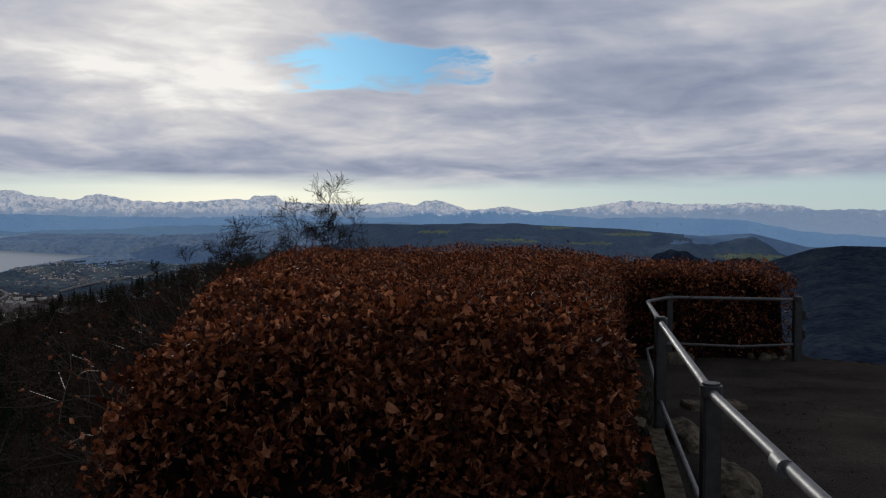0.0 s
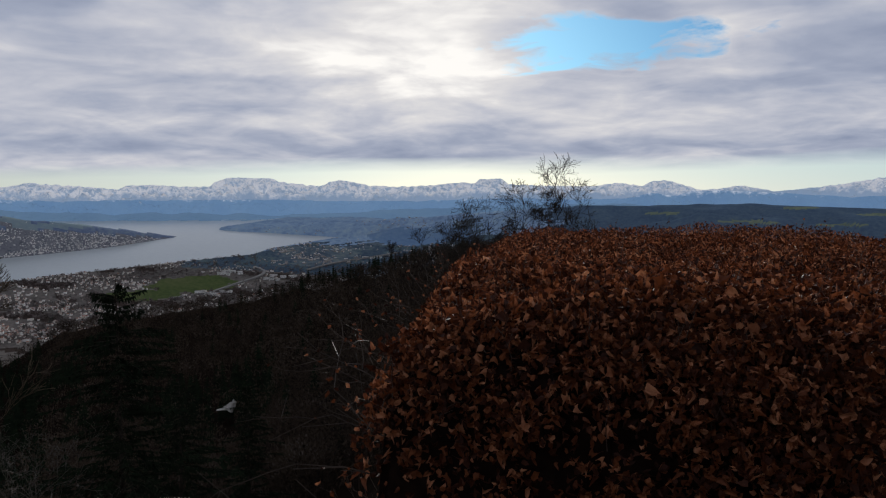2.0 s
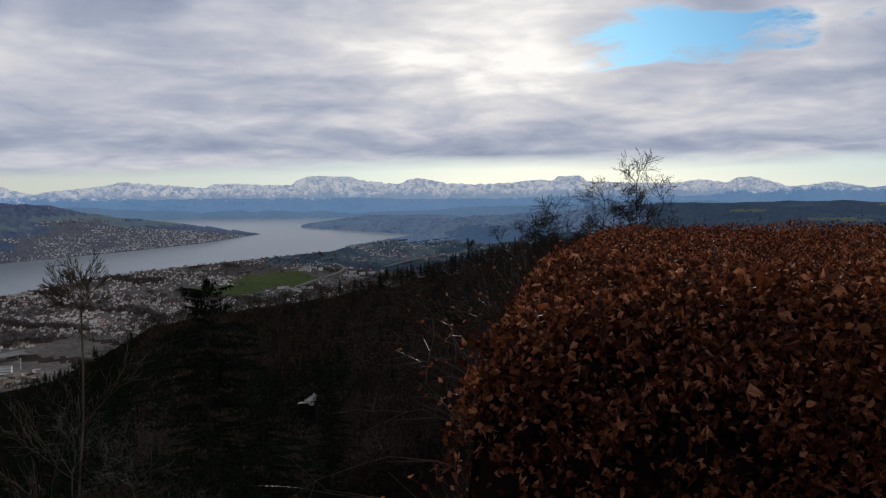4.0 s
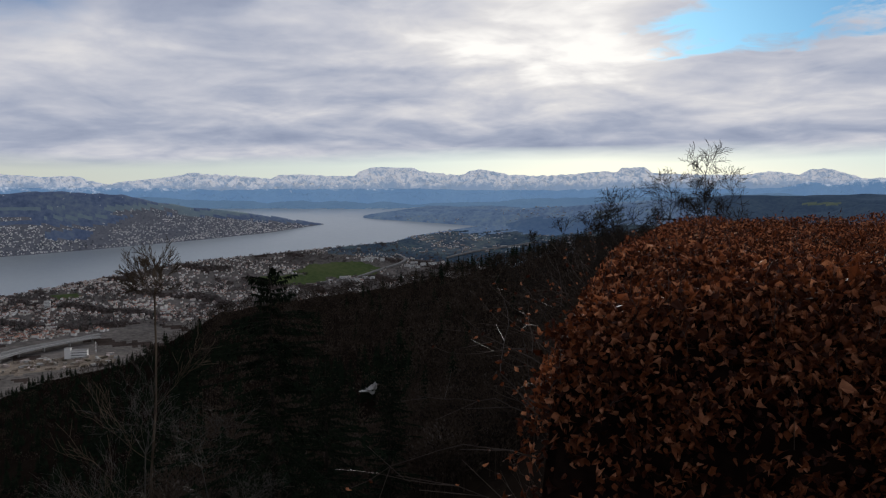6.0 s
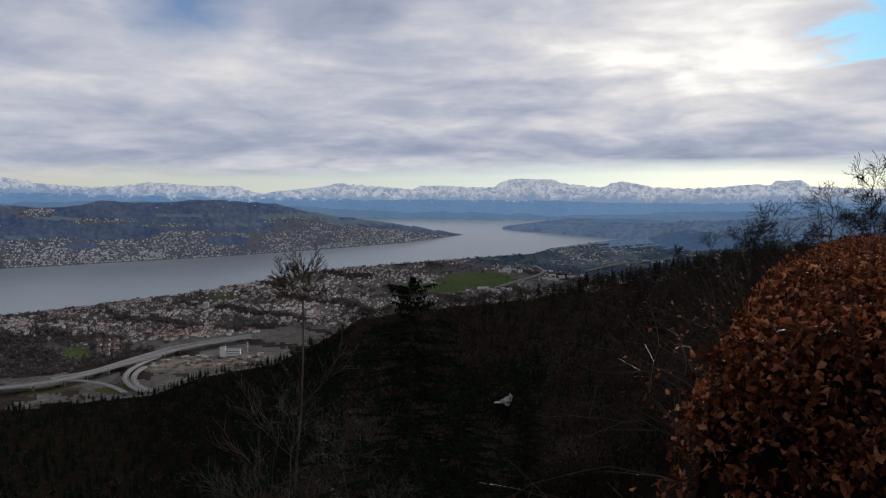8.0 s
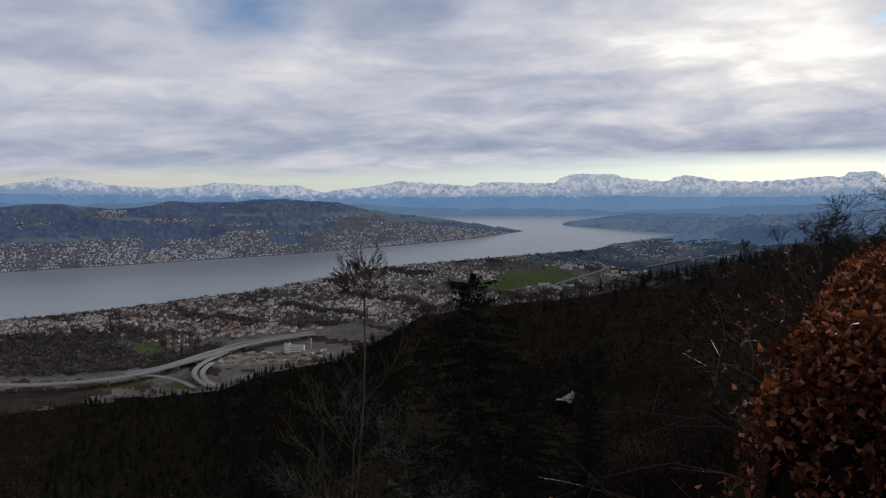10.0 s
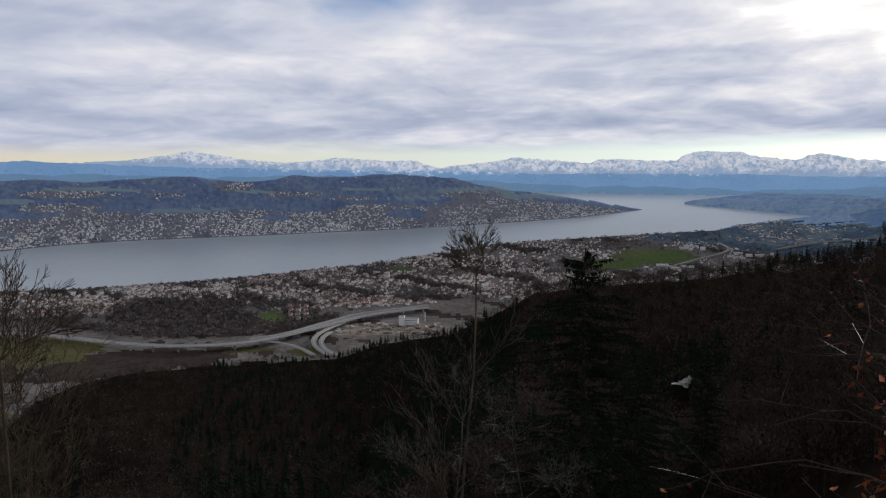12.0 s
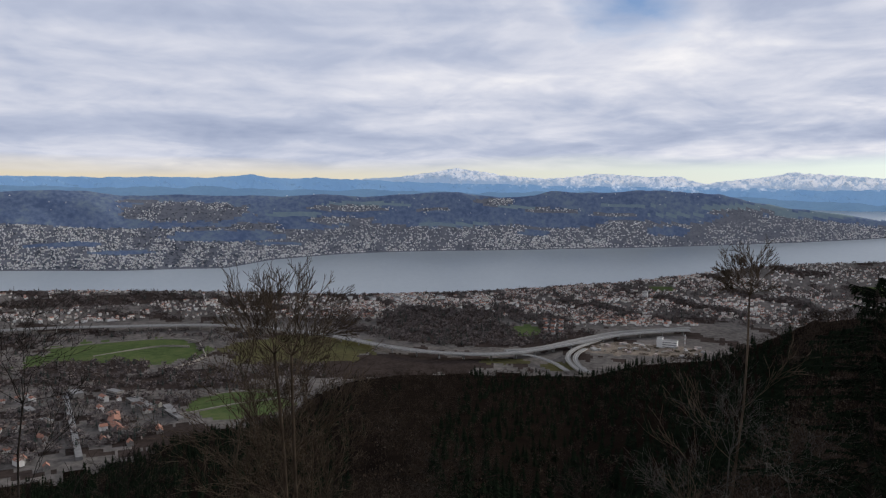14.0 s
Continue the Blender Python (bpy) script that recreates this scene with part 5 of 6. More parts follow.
def build_trees():
    dark, pale = M["dark_bark"], M["pale_bark"]
    bare_tree("birch_tree", 10.75, 52, -9, 3.55, 3, 1, 0.16, 0.55, 0.9, dark, "slender leafless tree rising over the hedge", 0.02, thin=0.00022)
    bare_tree("birch_tree", 11.3, 52, -9, 1.9, 4, 1, 0.14, 0.55, 0.9, dark, "slender leafless tree rising over the hedge", 0.02, thin=0.00022)
    for az, top, seed, lean in ((12.6, 1.6, 12, 0.12), (14.2, 1.75, 13, 0.14), (16.4, 0.7, 21, 0.2)):
        bare_tree("thorn_tree", az, 50, -7, top, seed, 2, 0.5, 0.3, 0.3, dark, "crooked leafless tree with spreading limbs behind the hedge", lean, 0.012, thin=0.0002)
    for a, e, s in ((19.2, -0.9, 31), (9.2, -1.0, 33), (18.0, -0.6, 35), (20.8, -1.6, 36), (7.8, -1.5, 37)):
        bare_tree("bush", a, 44, -6, e, s, 4, 0.2, 0.3, 0.7, dark, "leafless bush behind the brown hedge", 0.25, 0.005, "bush", 0.00016)
    fan_tree("lime_tree", 50.6, 29, -21, -2.9, 8, M["ash_bark"], "tall slim leafless tree with pale bark below the lookout", (0.0,), 1.9, (0.4, 0.9, 1.4, 2.0), 0.76, 1.6, 0.075, 10)
    bare_tree("lime_tree", 52.6, 27, -21, -10.8, 18, 2, 0.26, 0.35, 0.4, pale, "leafless tree with pale branches on the slope", 0.08, thin=0.00019)
    bare_tree("lime_tree", 48.6, 24, -19, -14.0, 28, 2, 0.32, 0.35, 0.3, pale, "spreading leafless tree with pale branches on the slope", 0.1, thin=0.00019)
    fan_tree("ash_tree", 82.9, 25, -20, -4.9, 14, M["ash_bark"], "leafless tree with two grey stems and upswept twigs", (-0.008, 0.018), 2.9, (0.4, 0.9, 1.4, 2.0), 1.15, 1.6, 0.1, 8, True)
    bare_tree("ash_tree", 79.8, 26, -21, -9.3, 24, 2, 0.28, 0.4, 0.7, M["ash_bark"], "leafless brown tree spreading over the slope", 0.1, busy=2)
    bare_tree("ash_tree", 85.6, 27, -21, -9.0, 25, 1, 0.26, 0.4, 0.7, M["ash_bark"], "leafless brown tree beside grey stems on the slope", 0.06)
    bare_tree("ash_tree", 102.0, 22, -18, -6.0, 15, 2, 0.26, 0.4, 0.7, dark, "dark leafless tree at the edge of the slope", 0.06)
    bare_tree("ash_tree", 73.0, 30, -24, -17, 44, 2, 0.3, 0.35, 0.5, dark, "low leafless tree on the dark slope", 0.12)
    bare_tree("ash_tree", 60.0, 33, -26, -18.5, 45, 2, 0.3, 0.35, 0.5, dark, "low leafless tree on the dark slope", 0.12)


build_trees()


def big_spruce(az, dist, top_el, tall, seed, label, wide=9.5):
    rng = random.Random(seed)
    a = radians(az)
    top_z = dist * math.tan(radians(top_el)) + EYE
    tree = empty("spruce_tree", (-math.sin(a) * dist, math.cos(a) * dist, top_z - tall), label, "tree")
    tube_mesh("trunk", [(Vector((0, 0, 0)), Vector((0, 0, tall * 0.6)), 0.4, 0.2, 8), (Vector((0, 0, tall * 0.6)), Vector((0, 0, tall)), 0.2, 0.03, 6)], M["dark_bark"], tree)
    limbs, v, t = [], [], []
    z = tall * 0.25
    while z < tall * 0.985:
        f = 1 - z / tall
        reach = (0.5 + wide * f ** 0.78) * rng.uniform(0.45, 1.2)
        rise = 0.55 * max(0.0, 1 - f / 0.12)
        for _ in range(6):
            q = rng.uniform(0, 6.28)
            at = z + rng.uniform(-0.3, 0.3)
            out = Vector((math.cos(q), math.sin(q), 0))
            r = reach * rng.uniform(0.5, 1.2)
            bow = lambda u: Vector((0, 0, at)) + out * r * u + Vector((0, 0, r * (rise * u + 0.1 * u - 0.42 * u * u + 0.24 * u ** 3)))
            pts = [bow(u) for u in (0, 0.33, 0.66, 1)]
            for i in range(3):
                limbs.append((pts[i], pts[i + 1], 0.05 * (1 - i * 0.3), 0.05 * (0.7 - i * 0.3) + 0.004, 3))
            side = Vector((-out.y, out.x, 0))
            for _ in range(int(6 + r * 13)):
                u = rng.uniform(0.12, 1.0)
                c = bow(u)
                s = rng.choice((-1, 1))
                tip = c + (side * s * rng.uniform(0.1, 0.5) + out * rng.uniform(0.05, 0.4)) * (0.45 + 0.14 * r) + Vector((0, 0, -rng.uniform(0.05, 0.5)))
                w = out * rng.uniform(0.05, 0.13) + Vector((0, 0, rng.uniform(-0.07, 0.07)))
                k = len(v)
                v += [tuple(c - w), tuple(c + w), tuple(tip)]
                t.append((k, k + 1, k + 2))
        z += 0.42 + 0.4 * f
    tagged(tube_mesh("bough_frame", limbs, M["dark_bark"], tree), kind="stuff")
    tagged(tri_object("foliage", np.array(v), np.array(t), [M["needles"]], None, tree), kind="stuff")


big_spruce(42.5, 68, -4.95, 40, 7, "tall dark spruce with drooping boughs on the slope", 16.0)
big_spruce(38.6, 110, -12.0, 30, 8, "dark spruce standing below the lookout")
big_spruce(34.0, 130, -12.6, 28, 9, "dark spruce standing below the lookout")


def build_outcrop():
    """A pale rock face that shows between the trees."""
    rng = random.Random(6)
    az, r = 35.3, 330.0
    p, _ = place(az, r, r * math.tan(radians(-14.1)))
    bm = bmesh.new()
    for x, z, w, h in ((0.4, 0.2, 2.0, 1.3), (1.5, 1.2, 1.4, 1.3), (-1.9, -0.4, 1.9, 0.4), (2.5, 2.2, 0.8, 1.2), (1.2, -0.9, 1.2, 0.7), (-3.4, -0.5, 1.0, 0.2)):
        made = bmesh.ops.create_icosphere(bm, subdivisions=2, radius=1.0)["verts"]
        for q in made:
            q.co *= 1 + 0.9 * noise.noise(q.co * 2.6 + Vector((x, 3.1, z)))
            q.co = Vector((q.co.x * w + x, q.co.y * 0.9, q.co.z * h + z))
    bmesh.ops.rotate(bm, cent=(0, 0, 0), matrix=Matrix.Rotation(radians(az), 3, "Z"), verts=bm.verts)
    ob = part("rock_outcrop", bm, M["concrete"], None)
    ob.location = tuple(p)
    tagged(ob, "small pale rock face among dark trees", "rock")


build_outcrop()

# ---- the terrace, its railing and the hedge ----
def terrace_z(y):
    return -0.27 * smooth((y - 5.0) / 6.5)


def inside(poly, x, y):
    """Whether points lie inside a polygon of the plan."""
    hit = np.zeros(np.shape(x), bool)
    for (x0, y0), (x1, y1) in zip(poly, poly[1:] + poly[:1]):
        if y0 != y1:
            hit ^= ((y0 > y) != (y1 > y)) & (x < (x1 - x0) * (y - y0) / (y1 - y0) + x0)
    return hit


TERRACE = [(-1.1, -7), (10, -7), (10, 8.6), (6.6, 10.2), (4.6, 11.5), (4.9, 13.4), (0, 16), (-3.5, 13.8), (-2.2, 7), (-1.4, 4.1), (-0.95, 3.2), (-1.0, 1.0)]


def build_terrace():
    step = 0.12
    xs, ys = np.arange(-5, 10.6, step), np.arange(-7.2, 16.2, step)
    X, Y = np.meshgrid(xs, ys)
    ins = inside(TERRACE, X, Y)
    Z = terrace_z(Y) + 0.012 * wave(X * 1.3, Y * 1.3, 101) + 0.006 * wave(X * 6, Y * 6, 102)
    Z = np.where(ins, Z, -7.0)
    near = ins.copy()
    for dy in (-1, 0, 1):
        for dx in (-1, 0, 1):
            near |= np.roll(np.roll(ins, dy, 0), dx, 1)
    faces = grid_faces(len(ys), len(xs))
    faces = faces[near.reshape(-1)[faces].all(1)]
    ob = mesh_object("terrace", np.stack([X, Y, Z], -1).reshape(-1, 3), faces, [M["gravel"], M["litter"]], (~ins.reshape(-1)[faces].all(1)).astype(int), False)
    tagged(ob, "worn dark gravel terrace of the lookout", "terrace", kind="structure")
    # loose pebbles
    rng = np.random.default_rng(3)
    n = 5000
    x, y = rng.uniform(1.2, 6.5, n), 3 + 8 * rng.uniform(0, 1, n)
    ok = inside(TERRACE, x, y)
    x, y = x[ok], y[ok]
    s = rng.uniform(0.005, 0.013, len(x))
    rock = [clod_template(rng) for _ in range(4)]
    v, t, _ = scatter(rock, rng.integers(0, 4, len(x)), np.stack([x, y, terrace_z(y)], -1), rng.uniform(0, 6, len(x)), np.stack([s, s, s * 0.6], -1))
    tagged(tri_object("gravel_pebbles", v, t, [M["gravel"]]), "loose pebbles and grit on the terrace", "gravel", kind="stuff")


def clod_template(rng):
    v = np.array([(1, 0, 0), (-1, 0, 0), (0, 1, 0), (0, -1, 0), (0, 0, 1), (0, 0, -1)], float) * rng.uniform(0.7, 1.2, (6, 1))
    t = np.array([(0, 2, 4), (2, 1, 4), (1, 3, 4), (3, 0, 4), (2, 0, 5), (1, 2, 5), (3, 1, 5), (0, 3, 5)])
    return v, t, np.zeros(8, int)


build_terrace()


def pipe(name, points, radius, mat, parent, label=""):
    cu = bpy.data.curves.new(name, "CURVE")
    cu.dimensions, cu.bevel_depth, cu.bevel_resolution, cu.use_fill_caps = "3D", radius, 4, True
    sp = cu.splines.new("POLY")
    sp.points.add(len(points) - 1)
    for q, p in zip(sp.points, points):
        q.co = (*p, 1)
    tmp = bpy.data.objects.new(name, cu)
    me = bpy.data.meshes.new_from_object(tmp)
    me.name = name
    bpy.data.objects.remove(tmp)
    bpy.data.curves.remove(cu)
    me.materials.clear()
    me.materials.append(mat)
    me.polygons.foreach_set("use_smooth", np.ones(len(me.polygons), dtype=bool))
    ob = new(name, me)
    ob.parent = parent
    if label:
        tagged(ob, label)
    return ob


def round_off(points, cut=0.14):
    out = [Vector(points[0])]
    for a, b, c in zip(points, points[1:], points[2:]):
        a, b, c = Vector(a), Vector(b), Vector(c)
        p, q = b + (a - b).normalized() * cut, b + (c - b).normalized() * cut
        out += [p, (p + 2 * b + q) / 4, q]
    return out + [Vector(points[-1])]


def build_railing():
    rail = empty("railing", (0.95, 2.2, 0), "galvanised tubular railing on dark steel posts", "railing")
    o = Vector((0.95, 2.2, 0))
    plan = [(0.93, -3.0), (0.93, 0.2), (0.95, 2.2), (1.04, 3.72), (1.36, 6.29), (2.07, 10.4), (2.51, 11.07), (4.28, 11.14)]
    top = [0.9, 0.9, 0.9, 0.892, 0.888, 0.635, 0.628, 0.597]
    upper = [Vector((x, y, z)) - o for (x, y), z in zip(plan, top)]
    lower = [Vector((x, y, z - 0.625)) - o for (x, y), z in zip(plan, top)]
    lower[6].z -= 0.02
    pipe("top_rail", round_off(upper), 0.023, M["steel"], rail)
    mid = [lower[6].lerp(lower[7], 0.55) - Vector((0, 0, 0.035))]
    pipe("lower_rail", round_off(lower[:7] + mid + [lower[7]], 0.1), 0.018, M["steel"], rail)
    for i in (0, 1, 3, 4, 6, 7):
        x, y = plan[i]
        zb = float(terrace_z(y)) - 0.2
        w = 0.085 if i != 7 else 0.11
        h = top[i] + 0.005 - zb
        post = part_box("post", (w, w * 0.8, h), Vector((x, y, zb + h / 2)) - o, M["post_paint"], rail, 0.1, 0.008)
        bm = bmesh.new()
        bmesh.ops.create_cone(bm, cap_ends=True, segments=20, radius1=w * 0.62, radius2=w * 0.62, depth=0.075)
        bmesh.ops.bevel(bm, geom=[e for e in bm.edges if len(e.link_faces) == 2 and e.calc_face_angle() > 1], offset=0.012, segments=2, affect="EDGES")
        bmesh.ops.translate(bm, vec=Vector((x, y, top[i] + 0.01)) - o, verts=bm.verts)
        cap = part("post_cap", bm, M["post_paint"], post)
    joint = Vector((0.965, 2.62, 0.896)) - o
    pipe("sleeve", [joint - Vector((0.004, 0.05, 0)), joint + Vector((0.004, 0.05, 0))], 0.031, M["steel"], rail)
    for dz in (0.38, 0.12):
        part_box("bracket", (0.05, 0.09, 0.13), Vector((4.37, 11.14, dz)) - o, M["post_paint"], post, 0.0, 0.015)
    # kerb under the railing
    line = [Vector((x - 0.03, y, float(terrace_z(y)) + 0.05)) for x, y in ((0.9, 0.2), (0.92, 2.2), (1.0, 3.72), (1.18, 5.0), (1.34, 6.2))]
    kerb = ribbon("kerb", spline([tuple(p) for p in line], 0.2), [M["stone"], M["stone"]], [(-0.06, 0.04, 0), (0.06, 0.04, 0), (0.07, -0.2, 0), (-0.07, -0.2, 0)])
    tagged(kerb, "low worn stone kerb under the railing", "kerb", kind="structure")


build_railing()


def stone(x, y, size, mat, label, seed, name="stone"):
    bm = bmesh.new()
    bmesh.ops.create_icosphere(bm, subdivisions=3, radius=1.0)
    for q in bm.verts:
        s = q.co.copy()
        q.co *= 1 + 0.28 * noise.noise(s * 1.3 + Vector((seed, 0, 0))) + 0.12 * noise.noise(s * 3.6 + Vector((0, seed, 0)))
    bmesh.ops.scale(bm, vec=size, verts=bm.verts)
    ob = part(name, bm, mat, None)
    ob.location = (x, y, float(terrace_z(y)) + size[2] * 0.35)
    tagged(ob, label, "stone")


for x, y, size, seed in ((1.22, 3.55, (0.16, 0.22, 0.14), 1), (1.52, 5.0, (0.15, 0.34, 0.12), 2), (1.55, 6.2, (0.13, 0.42, 0.1), 3), (1.1, 6.6, (0.2, 0.26, 0.1), 4)):
    stone(x, y, size, M["stone"], "rough beige stone beside the railing's foot", seed)
for x, y, s in ((3.9, 11.3, 0.1), (4.05, 11.42, 0.08), (3.75, 11.45, 0.07), (4.12, 11.25, 0.06)):
    stone(x, y, (s * 0.8, s * 0.6, s * 0.7), M["stone"], "small pale stone at the hedge's foot", s * 90)
footing = empty("concrete_footing", (2.6, 10.95, float(terrace_z(10.95))), "concrete footing at a railing post", "footing")
part_box("block", (0.38, 0.3, 0.16), (0, 0, 0.05), M["stone"], footing, 0.1, 0.02)
step_stone = empty("stone_slab", (2.15, 7.6, float(terrace_z(7.6))), "flat stone slab let into the gravel", "slab")
part_box("slab", (0.55, 0.3, 0.08), (0, 0, 0.01), M["stone"], step_stone, 0.15, 0.012)

HEDGE = [(-2.0, 3.65), (0.5, 3.55), (1.78, 11.1), (4.35, 11.45), (4.45, 12.9), (0.2, 15.4), (-4.1, 14.0), (-2.95, 7.0)]
HEDGE_TOP = 1.14
ROUND = [0.62, 0.24, 0.2, 0.25, 0.3, 0.3, 0.75, 0.75]


def crown_line(x, y):
    """Height of the hedge's middle, uneven as a clipped hedge grows out."""
    return HEDGE_TOP + 0.08 * wave(x * 1.2, y * 1.2, 111) + 0.045 * wave(x * 5, y * 5, 112) + 0.02 * smooth((y - 5) / 8) - 0.13 * smooth((x - 1.0) / 1.2) * smooth((y - 9) / 1.5) - 0.2 * smooth((-1.5 - x - 0.27 * (y - 3.65)) / 0.6)


def hedge_top(x, y):
    """Height of the hedge's top, which falls off round its edges."""
    x, y = np.asarray(x, float), np.asarray(y, float)
    drop = np.zeros(np.broadcast(x, y).shape)
    for k, (x0, y0) in enumerate(HEDGE):
        x1, y1 = HEDGE[(k + 1) % len(HEDGE)]
        length = math.hypot(x1 - x0, y1 - y0)
        u = np.clip(((x - x0) * (x1 - x0) + (y - y0) * (y1 - y0)) / length ** 2, 0, 1)
        d = np.hypot(x - x0 - u * (x1 - x0), y - y0 - u * (y1 - y0))
        q = np.clip(1 - d / ROUND[k], 0, 0.98)
        drop = np.maximum(drop, ROUND[k] * (1 - np.sqrt(1 - q * q)))
    return crown_line(x, y) - drop


def leaf_template(rng, curl):
    """A dry leaf: a pointed oval folded along its rib and curled at its end."""
    w = [0, 0.2, 0.26, 0.17, 0]
    y = [0, 0.22, 0.5, 0.78, 1.0]
    rib = [(0.0, q, curl * (q - 0.4) ** 2) for q in y]
    v, t = list(rib), []
    for s in (-1, 1):
        k = len(v)
        for i in (1, 2, 3):
            v.append((s * w[i] * rng.uniform(0.6, 1.35), y[i] + rng.uniform(-0.09, 0.09), rib[i][2] + w[i] * rng.uniform(0.2, 2.6)))
        a, b, c = k, k + 1, k + 2
        tri = [(0, 1, a), (1, 2, b), (1, b, a), (2, 3, c), (2, c, b), (3, 4, c)]
        t += tri if s > 0 else [(q[0], q[2], q[1]) for q in tri]
    return np.array(v) - np.array((0, 0.4, 0)), np.array(t), np.zeros(len(t), int)


def random_turns(rng, n, axis, loose):
    """Rotation matrices that turn a leaf's face more or less towards an axis."""
    nz = axis + rng.normal(size=(n, 3)) * loose
    nz /= np.linalg.norm(nz, axis=1)[:, None]
    ref = rng.normal(size=(n, 3)) + np.array((0, 0, -0.9))
    nx = np.cross(ref, nz)
    nx /= np.linalg.norm(nx, axis=1)[:, None]
    return np.stack([nx, np.cross(nz, nx), nz], -1)


def hedge_points(rng, density):
    """Points just inside the hedge's faces and top, with the way each face looks; thicker where the path passes near."""
    pts, ways = [], []
    for (x0, y0), (x1, y1), bend in zip(HEDGE, HEDGE[1:] + HEDGE[:1], ROUND):
        length = math.hypot(x1 - x0, y1 - y0)
        mid = (y0 + y1) / 2
        n = int(length * 1.45 * density * (1.5 if mid < 4 else 0.8 if mid < 9 else 1.2 if mid < 11.4 else 0.3))
        u, z, dep = rng.uniform(0, 1, n), rng.uniform(-0.3, 1.0, n), np.abs(rng.normal(0, 0.13, n)) - 0.07
        out = np.array(((y1 - y0) / length, -(x1 - x0) / length, 0.25))
        x, y = x0 + (x1 - x0) * u, y0 + (y1 - y0) * u
        bulge = 0.13 * wave(x * 2 + y, z * 2.2, 121) + 0.08 * wave(x * 5 + y * 5, z * 5, 125)
        if x0 < -1.5 and x1 < -1.5:
            bulge = bulge + 0.16 * wave(y * 0.9, z * 1.3, 123) + 0.03 - 0.1 * np.maximum(z, 0)
            dep = dep * 1.6
        x, y = x + out[0] * (bulge - dep), y + out[1] * (bulge - dep)
        top = crown_line(x, y)
        z = -0.25 + (top + 0.22) * (z + 0.3) / 1.3
        tuck = bend * (1 - np.sqrt(1 - np.clip(1 - (top - z) / bend, 0, 0.98) ** 2))
        x, y = x - out[0] * tuck, y - out[1] * tuck
        # leaves thin out low and left, so the near-black core reads as shade
        full = np.where(y < 7, 1.0, 0.7) * np.interp(z, [0.1, 0.5, 0.85, 1.0], [0.25, 0.42, 0.85, 1.0]) * np.interp(x, [-2.2, -0.2], [0.18, 1.0])
        if x0 < -1.5 and x1 < -1.5:
            full = full * 0.36
        pocket = smooth((wave(x * 3.1 + y * 3.1, z * 3.4, 127) + 0.75) / 0.9)
        keep = rng.uniform(0, 1, n) < full * (0.12 + 0.88 * pocket)
        pts.append(np.stack([x, y, z], -1)[keep])
        ways.append(np.repeat(out[None], keep.sum(), 0))
    n = int(48 * density)
    x, y = rng.uniform(-4, 4.6, n), 3.5 + 12 * rng.uniform(0, 1, n)
    keep = inside(HEDGE, x, y) & (rng.uniform(0, 1, n) < np.clip(1.25 - (y - 3.5) / 9, 0.3, 1) * np.interp(x + 0.27 * (y - 3.65), [-2.0, -1.0], [0.3, 1.0]))
    x, y = x[keep], y[keep]
    z = hedge_top(x, y) + 0.05 - np.abs(rng.normal(0, 0.12, len(x))) + 0.04 * wave(x * 7, y * 7, 131)
    pts.append(np.stack([x, y, z], -1))
    ways.append(np.repeat(np.array(((0, -0.3, 1.0),)), len(x), 0))
    return np.concatenate(pts), np.concatenate(ways)


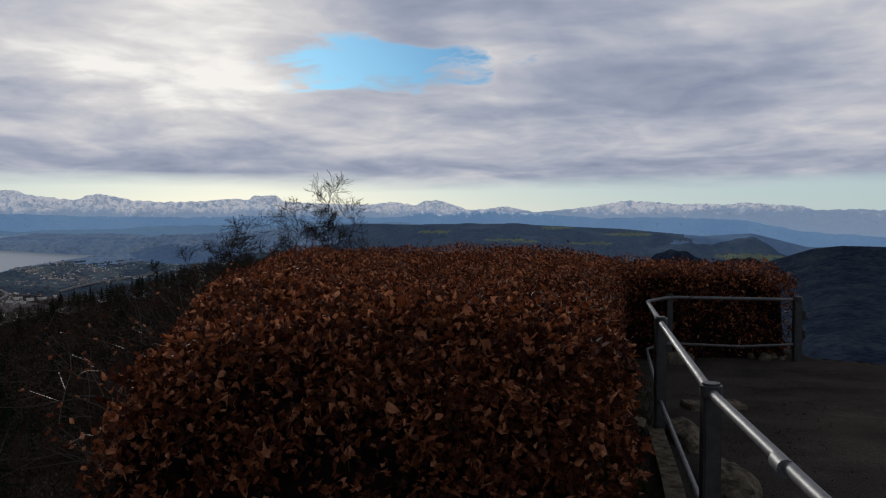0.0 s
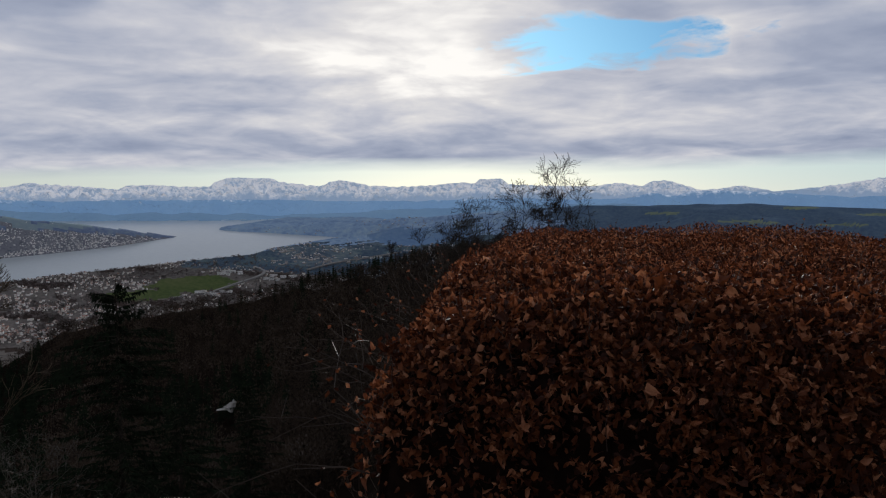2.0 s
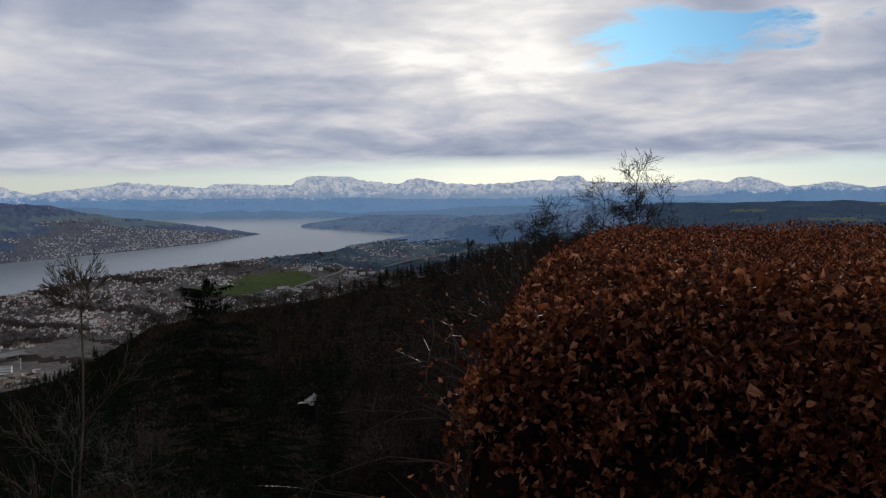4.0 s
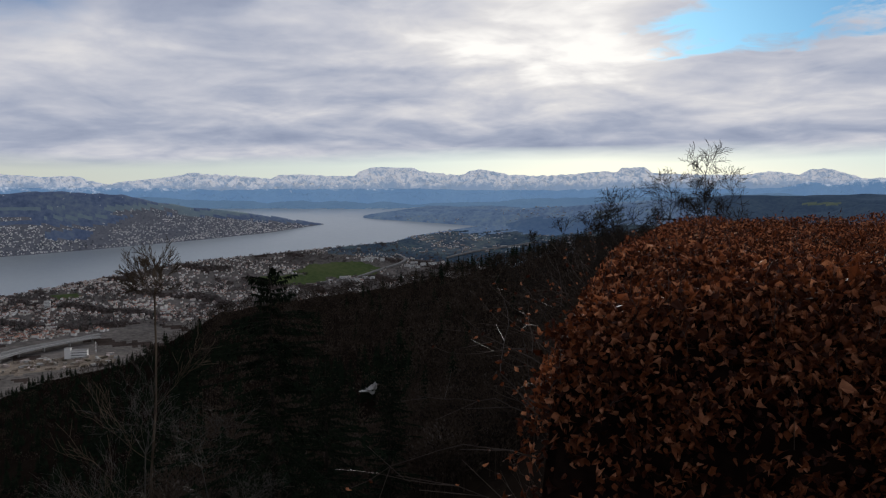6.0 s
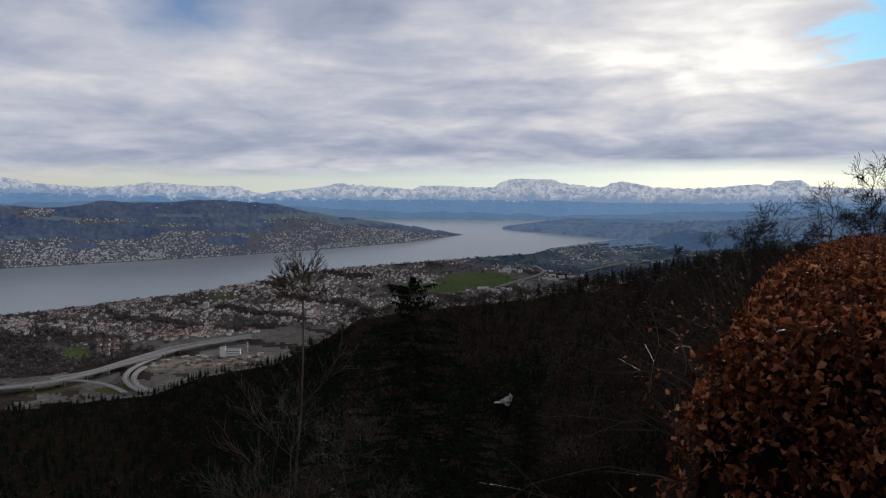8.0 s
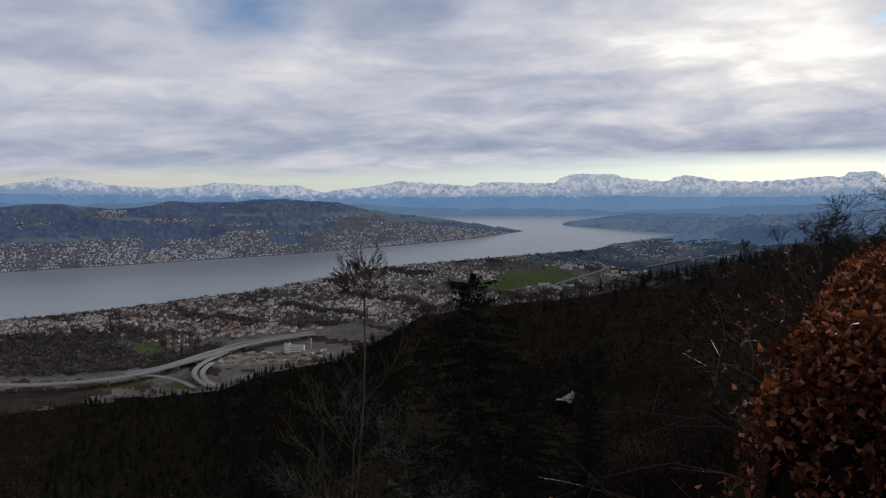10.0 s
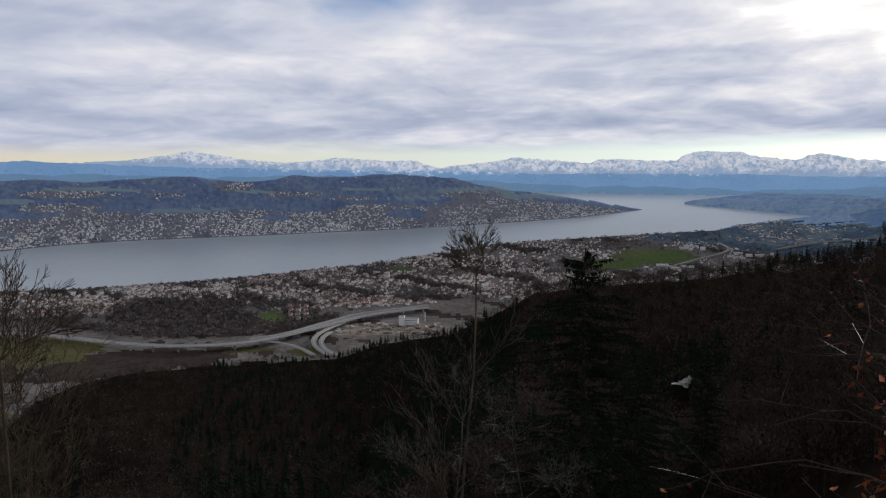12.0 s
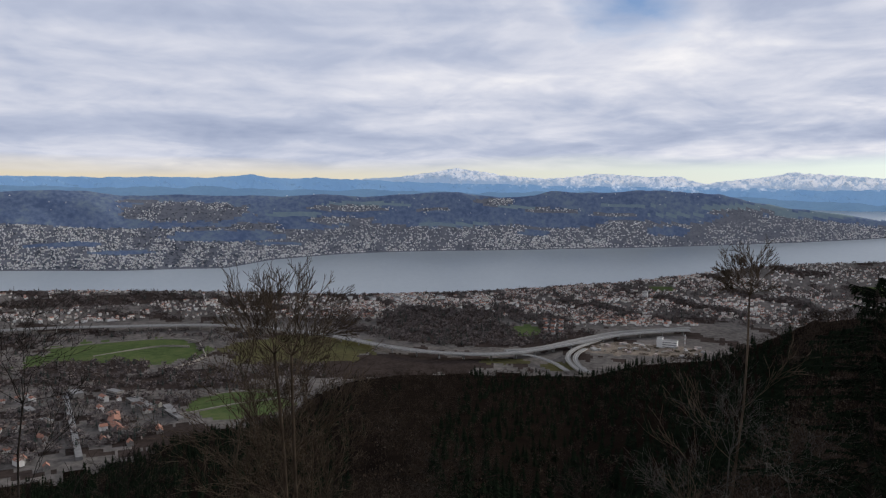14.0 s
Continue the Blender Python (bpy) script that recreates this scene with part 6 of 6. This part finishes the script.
def build_hedge():
    rng = np.random.default_rng(17)
    hedge = empty("hedge", (-0.6, 3.7, 0), "clipped beech hedge holding brown winter leaves", "hedge")
    o = np.array((-0.6, 3.7, 0))
    # dense inside: near-black sheet for the twig mass, its colour giving shade between leaves
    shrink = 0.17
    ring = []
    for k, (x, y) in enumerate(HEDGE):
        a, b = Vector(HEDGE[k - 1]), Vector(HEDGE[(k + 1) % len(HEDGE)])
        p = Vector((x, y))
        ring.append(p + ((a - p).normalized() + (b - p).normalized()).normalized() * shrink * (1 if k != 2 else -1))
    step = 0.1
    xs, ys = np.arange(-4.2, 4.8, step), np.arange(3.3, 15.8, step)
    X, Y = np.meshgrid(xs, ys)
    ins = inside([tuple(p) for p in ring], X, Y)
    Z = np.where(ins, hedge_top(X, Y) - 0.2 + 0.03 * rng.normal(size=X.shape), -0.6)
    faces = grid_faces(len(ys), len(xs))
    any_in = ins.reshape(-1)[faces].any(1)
    mesh_object("inner_growth", np.stack([X, Y, Z], -1).reshape(-1, 3) - o, faces[any_in], [M["hedge_shade"]], None, False, hedge)
    # leaves
    p, way = hedge_points(rng, 3500)
    n = len(p)
    R = random_turns(rng, n, way, 1.5)
    size = rng.uniform(0.027, 0.06, n) * np.where(rng.uniform(0, 1, n) < 0.05, 1.6, 1.0) * np.where(p[:, 1] > 9, 1.15, 1.0)
    kinds = [leaf_template(rng, q) for q in (-2.4, -1.2, 0.8, 1.8, 3.0)]
    for q in (0.12, 0.22, 0.3):
        kinds.append((np.array(((0, -0.5, 0), (0.2, 0, q), (0, 0.55, 0.1), (-0.2, 0.05, q * 0.8), (0, 0.05, 0))), np.array(((0, 1, 4), (1, 2, 4), (2, 3, 4), (3, 0, 4))), np.zeros(4, int)))
    pick = np.where(p[:, 1] > 5.8, rng.integers(5, 8, n), rng.integers(0, 5, n))
    score = np.hypot(p[:, 0] + 0.4, p[:, 1]) + np.abs(p[:, 2] - 0.85) * 0.4
    single = np.argsort(score)[:280]
    rest = np.setdiff1d(np.arange(n), single)
    vs, ts, base = [], [], 0
    for k, (v, t, _) in enumerate(kinds):
        i = rest[pick[rest] == k]
        w = np.einsum("nij,vj->nvi", R[i], v) * size[i][:, None, None] + p[i][:, None, :]
        vs.append(w.reshape(-1, 3))
        ts.append((t[None] + (np.arange(len(i)) * len(v))[:, None, None] + base).reshape(-1, 3))
        base += len(i) * len(v)
    tagged(tri_object("foliage", np.concatenate(vs) - o, np.concatenate(ts), [M["leaf"]], None, hedge), kind="stuff")
    # upright shoots along the top and loose ones at the outer edge
    prng = random.Random(23)
    twigs = []
    sprigs = []
    for _ in range(620):
        y = 3.6 + 9.5 * prng.random() ** 1.4
        x = prng.uniform(-3.6, 4.0)
        if inside(HEDGE, np.array(x), np.array(y)):
            sprigs.append((Vector((x, y, float(hedge_top(x, y)) - 0.1)), Vector((prng.gauss(0, .3), prng.gauss(0, .3), 1)), prng.uniform(0.14, 0.36)))
    for _ in range(170):
        u = prng.random()
        y = 3.5 + 6 * u ** 1.3
        x = -2.0 - 0.28 * (y - 3.65)
        sprigs.append((Vector((x + 0.1, y, prng.uniform(-0.7, 1.0))), Vector((-prng.uniform(0.3, 1.2), prng.gauss(-0.15, .4), prng.uniform(0.0, 1.0))), prng.uniform(0.15, 0.42)))
    for y, z, d, length in ((3.8, 0.45, (-1, -0.1, 0.35), 0.9), (3.7, 0.25, (-1, -0.2, 0.25), 1.1), (4.1, 0.65, (-0.9, 0, 0.3), 0.8), (4.5, 0.6, (-0.9, -0.2, 0.25), 0.8),
                            (3.7, -0.05, (-1, -0.3, 0.1), 1.2), (5.0, 0.55, (-0.9, 0.1, 0.3), 0.8), (4.2, 0.3, (-1, 0.2, 0.25), 1.0), (3.65, -0.35, (-1, -0.1, 0.05), 1.3)):
        sprigs.append((Vector((-1.9 - 0.28 * (y - 3.65), y, z)), Vector(d), length))
    extra = []
    for at, d, length in sprigs:
        d = d.normalized()
        r = 0.003 if length < 0.7 else 0.0048
        q = at
        steps = 4 if length < 0.7 else 8
        for i in range(steps):
            d = (d + Vector((prng.gauss(0, .24), prng.gauss(0, .24), prng.gauss(0.04, .22)))).normalized()
            nq = q + d * length / steps
            thin = 0.75 if steps == 4 else 0.87
            twigs.append((q - Vector(o), nq - Vector(o), r, r * thin, 3))
            r *= thin
            q = nq
            if prng.random() < (0.5 if length < 0.36 else 0.22):
                extra.append(tuple(q))
            if prng.random() < 0.4:
                s = (d + Vector((prng.gauss(0, .6), prng.gauss(0, .6), prng.gauss(0, .4)))).normalized()
                twigs.append((q - Vector(o), q + s * length * 0.3 - Vector(o), r, r * 0.6, 3))
    tagged(tube_mesh("shoot_growth", twigs, M["twig"], hedge), kind="stuff")
    e = np.array(extra)
    R2 = random_turns(rng, len(e), np.zeros((len(e), 3)), 1.0)
    v, t, _ = kinds[3]
    w = np.einsum("nij,vj->nvi", R2, v) * rng.uniform(0.022, 0.042, len(e))[:, None, None] + e[:, None, :]
    tagged(tri_object("shoot_foliage", w.reshape(-1, 3) - o, (t[None] + (np.arange(len(e)) * len(v))[:, None, None]).reshape(-1, 3), [M["leaf"]], None, hedge), kind="stuff")
    # the nearest leaves, one by one
    meshes = []
    for v, t, _ in kinds[:5]:
        me = bpy.data.meshes.new("leaf")
        me.from_pydata(v.tolist(), [], t.tolist())
        me.materials.append(M["single_leaf"])
        meshes.append(me)
    for i in single:
        ob = new("leaf", meshes[pick[i]])
        ob.parent = hedge
        m = Matrix(R[i].tolist()).to_4x4()
        ob.matrix_basis = Matrix.Translation(Vector(p[i] - o)) @ m @ Matrix.Scale(size[i], 4)


build_hedge()


def build_moss():
    """A strip of short grass and moss between the hedge's foot and the railing."""
    rng = np.random.default_rng(29)
    n = 5200
    y = 3.7 + 7.2 * rng.uniform(0, 1, n) ** 1.2
    x = np.interp(y, [3.6, 11.1], [0.52, 1.8]) + np.abs(rng.normal(0, 0.14, n))
    keep = wave(x * 2.5, y * 1.6, 141) > -0.35
    x, y = x[keep], y[keep]
    n = len(x)
    blade = [(np.array(((-0.12, 0, 0), (0.12, 0, 0), (q, 0.25, 1.0))), np.array(((0, 1, 2),)), np.zeros(1, int)) for q in (-0.5, -0.1, 0.3, 0.7)]
    h = rng.uniform(0.03, 0.09, n)
    v, t, _ = scatter(blade, rng.integers(0, 4, n), np.stack([x, y, terrace_z(y)], -1), rng.uniform(0, 6.28, n), np.stack([h, h, h], -1))
    tagged(tri_object("grass_strip", v, t, [M["moss"]]), "short dark grass and moss at the hedge's foot", "grass", kind="stuff")


build_moss()
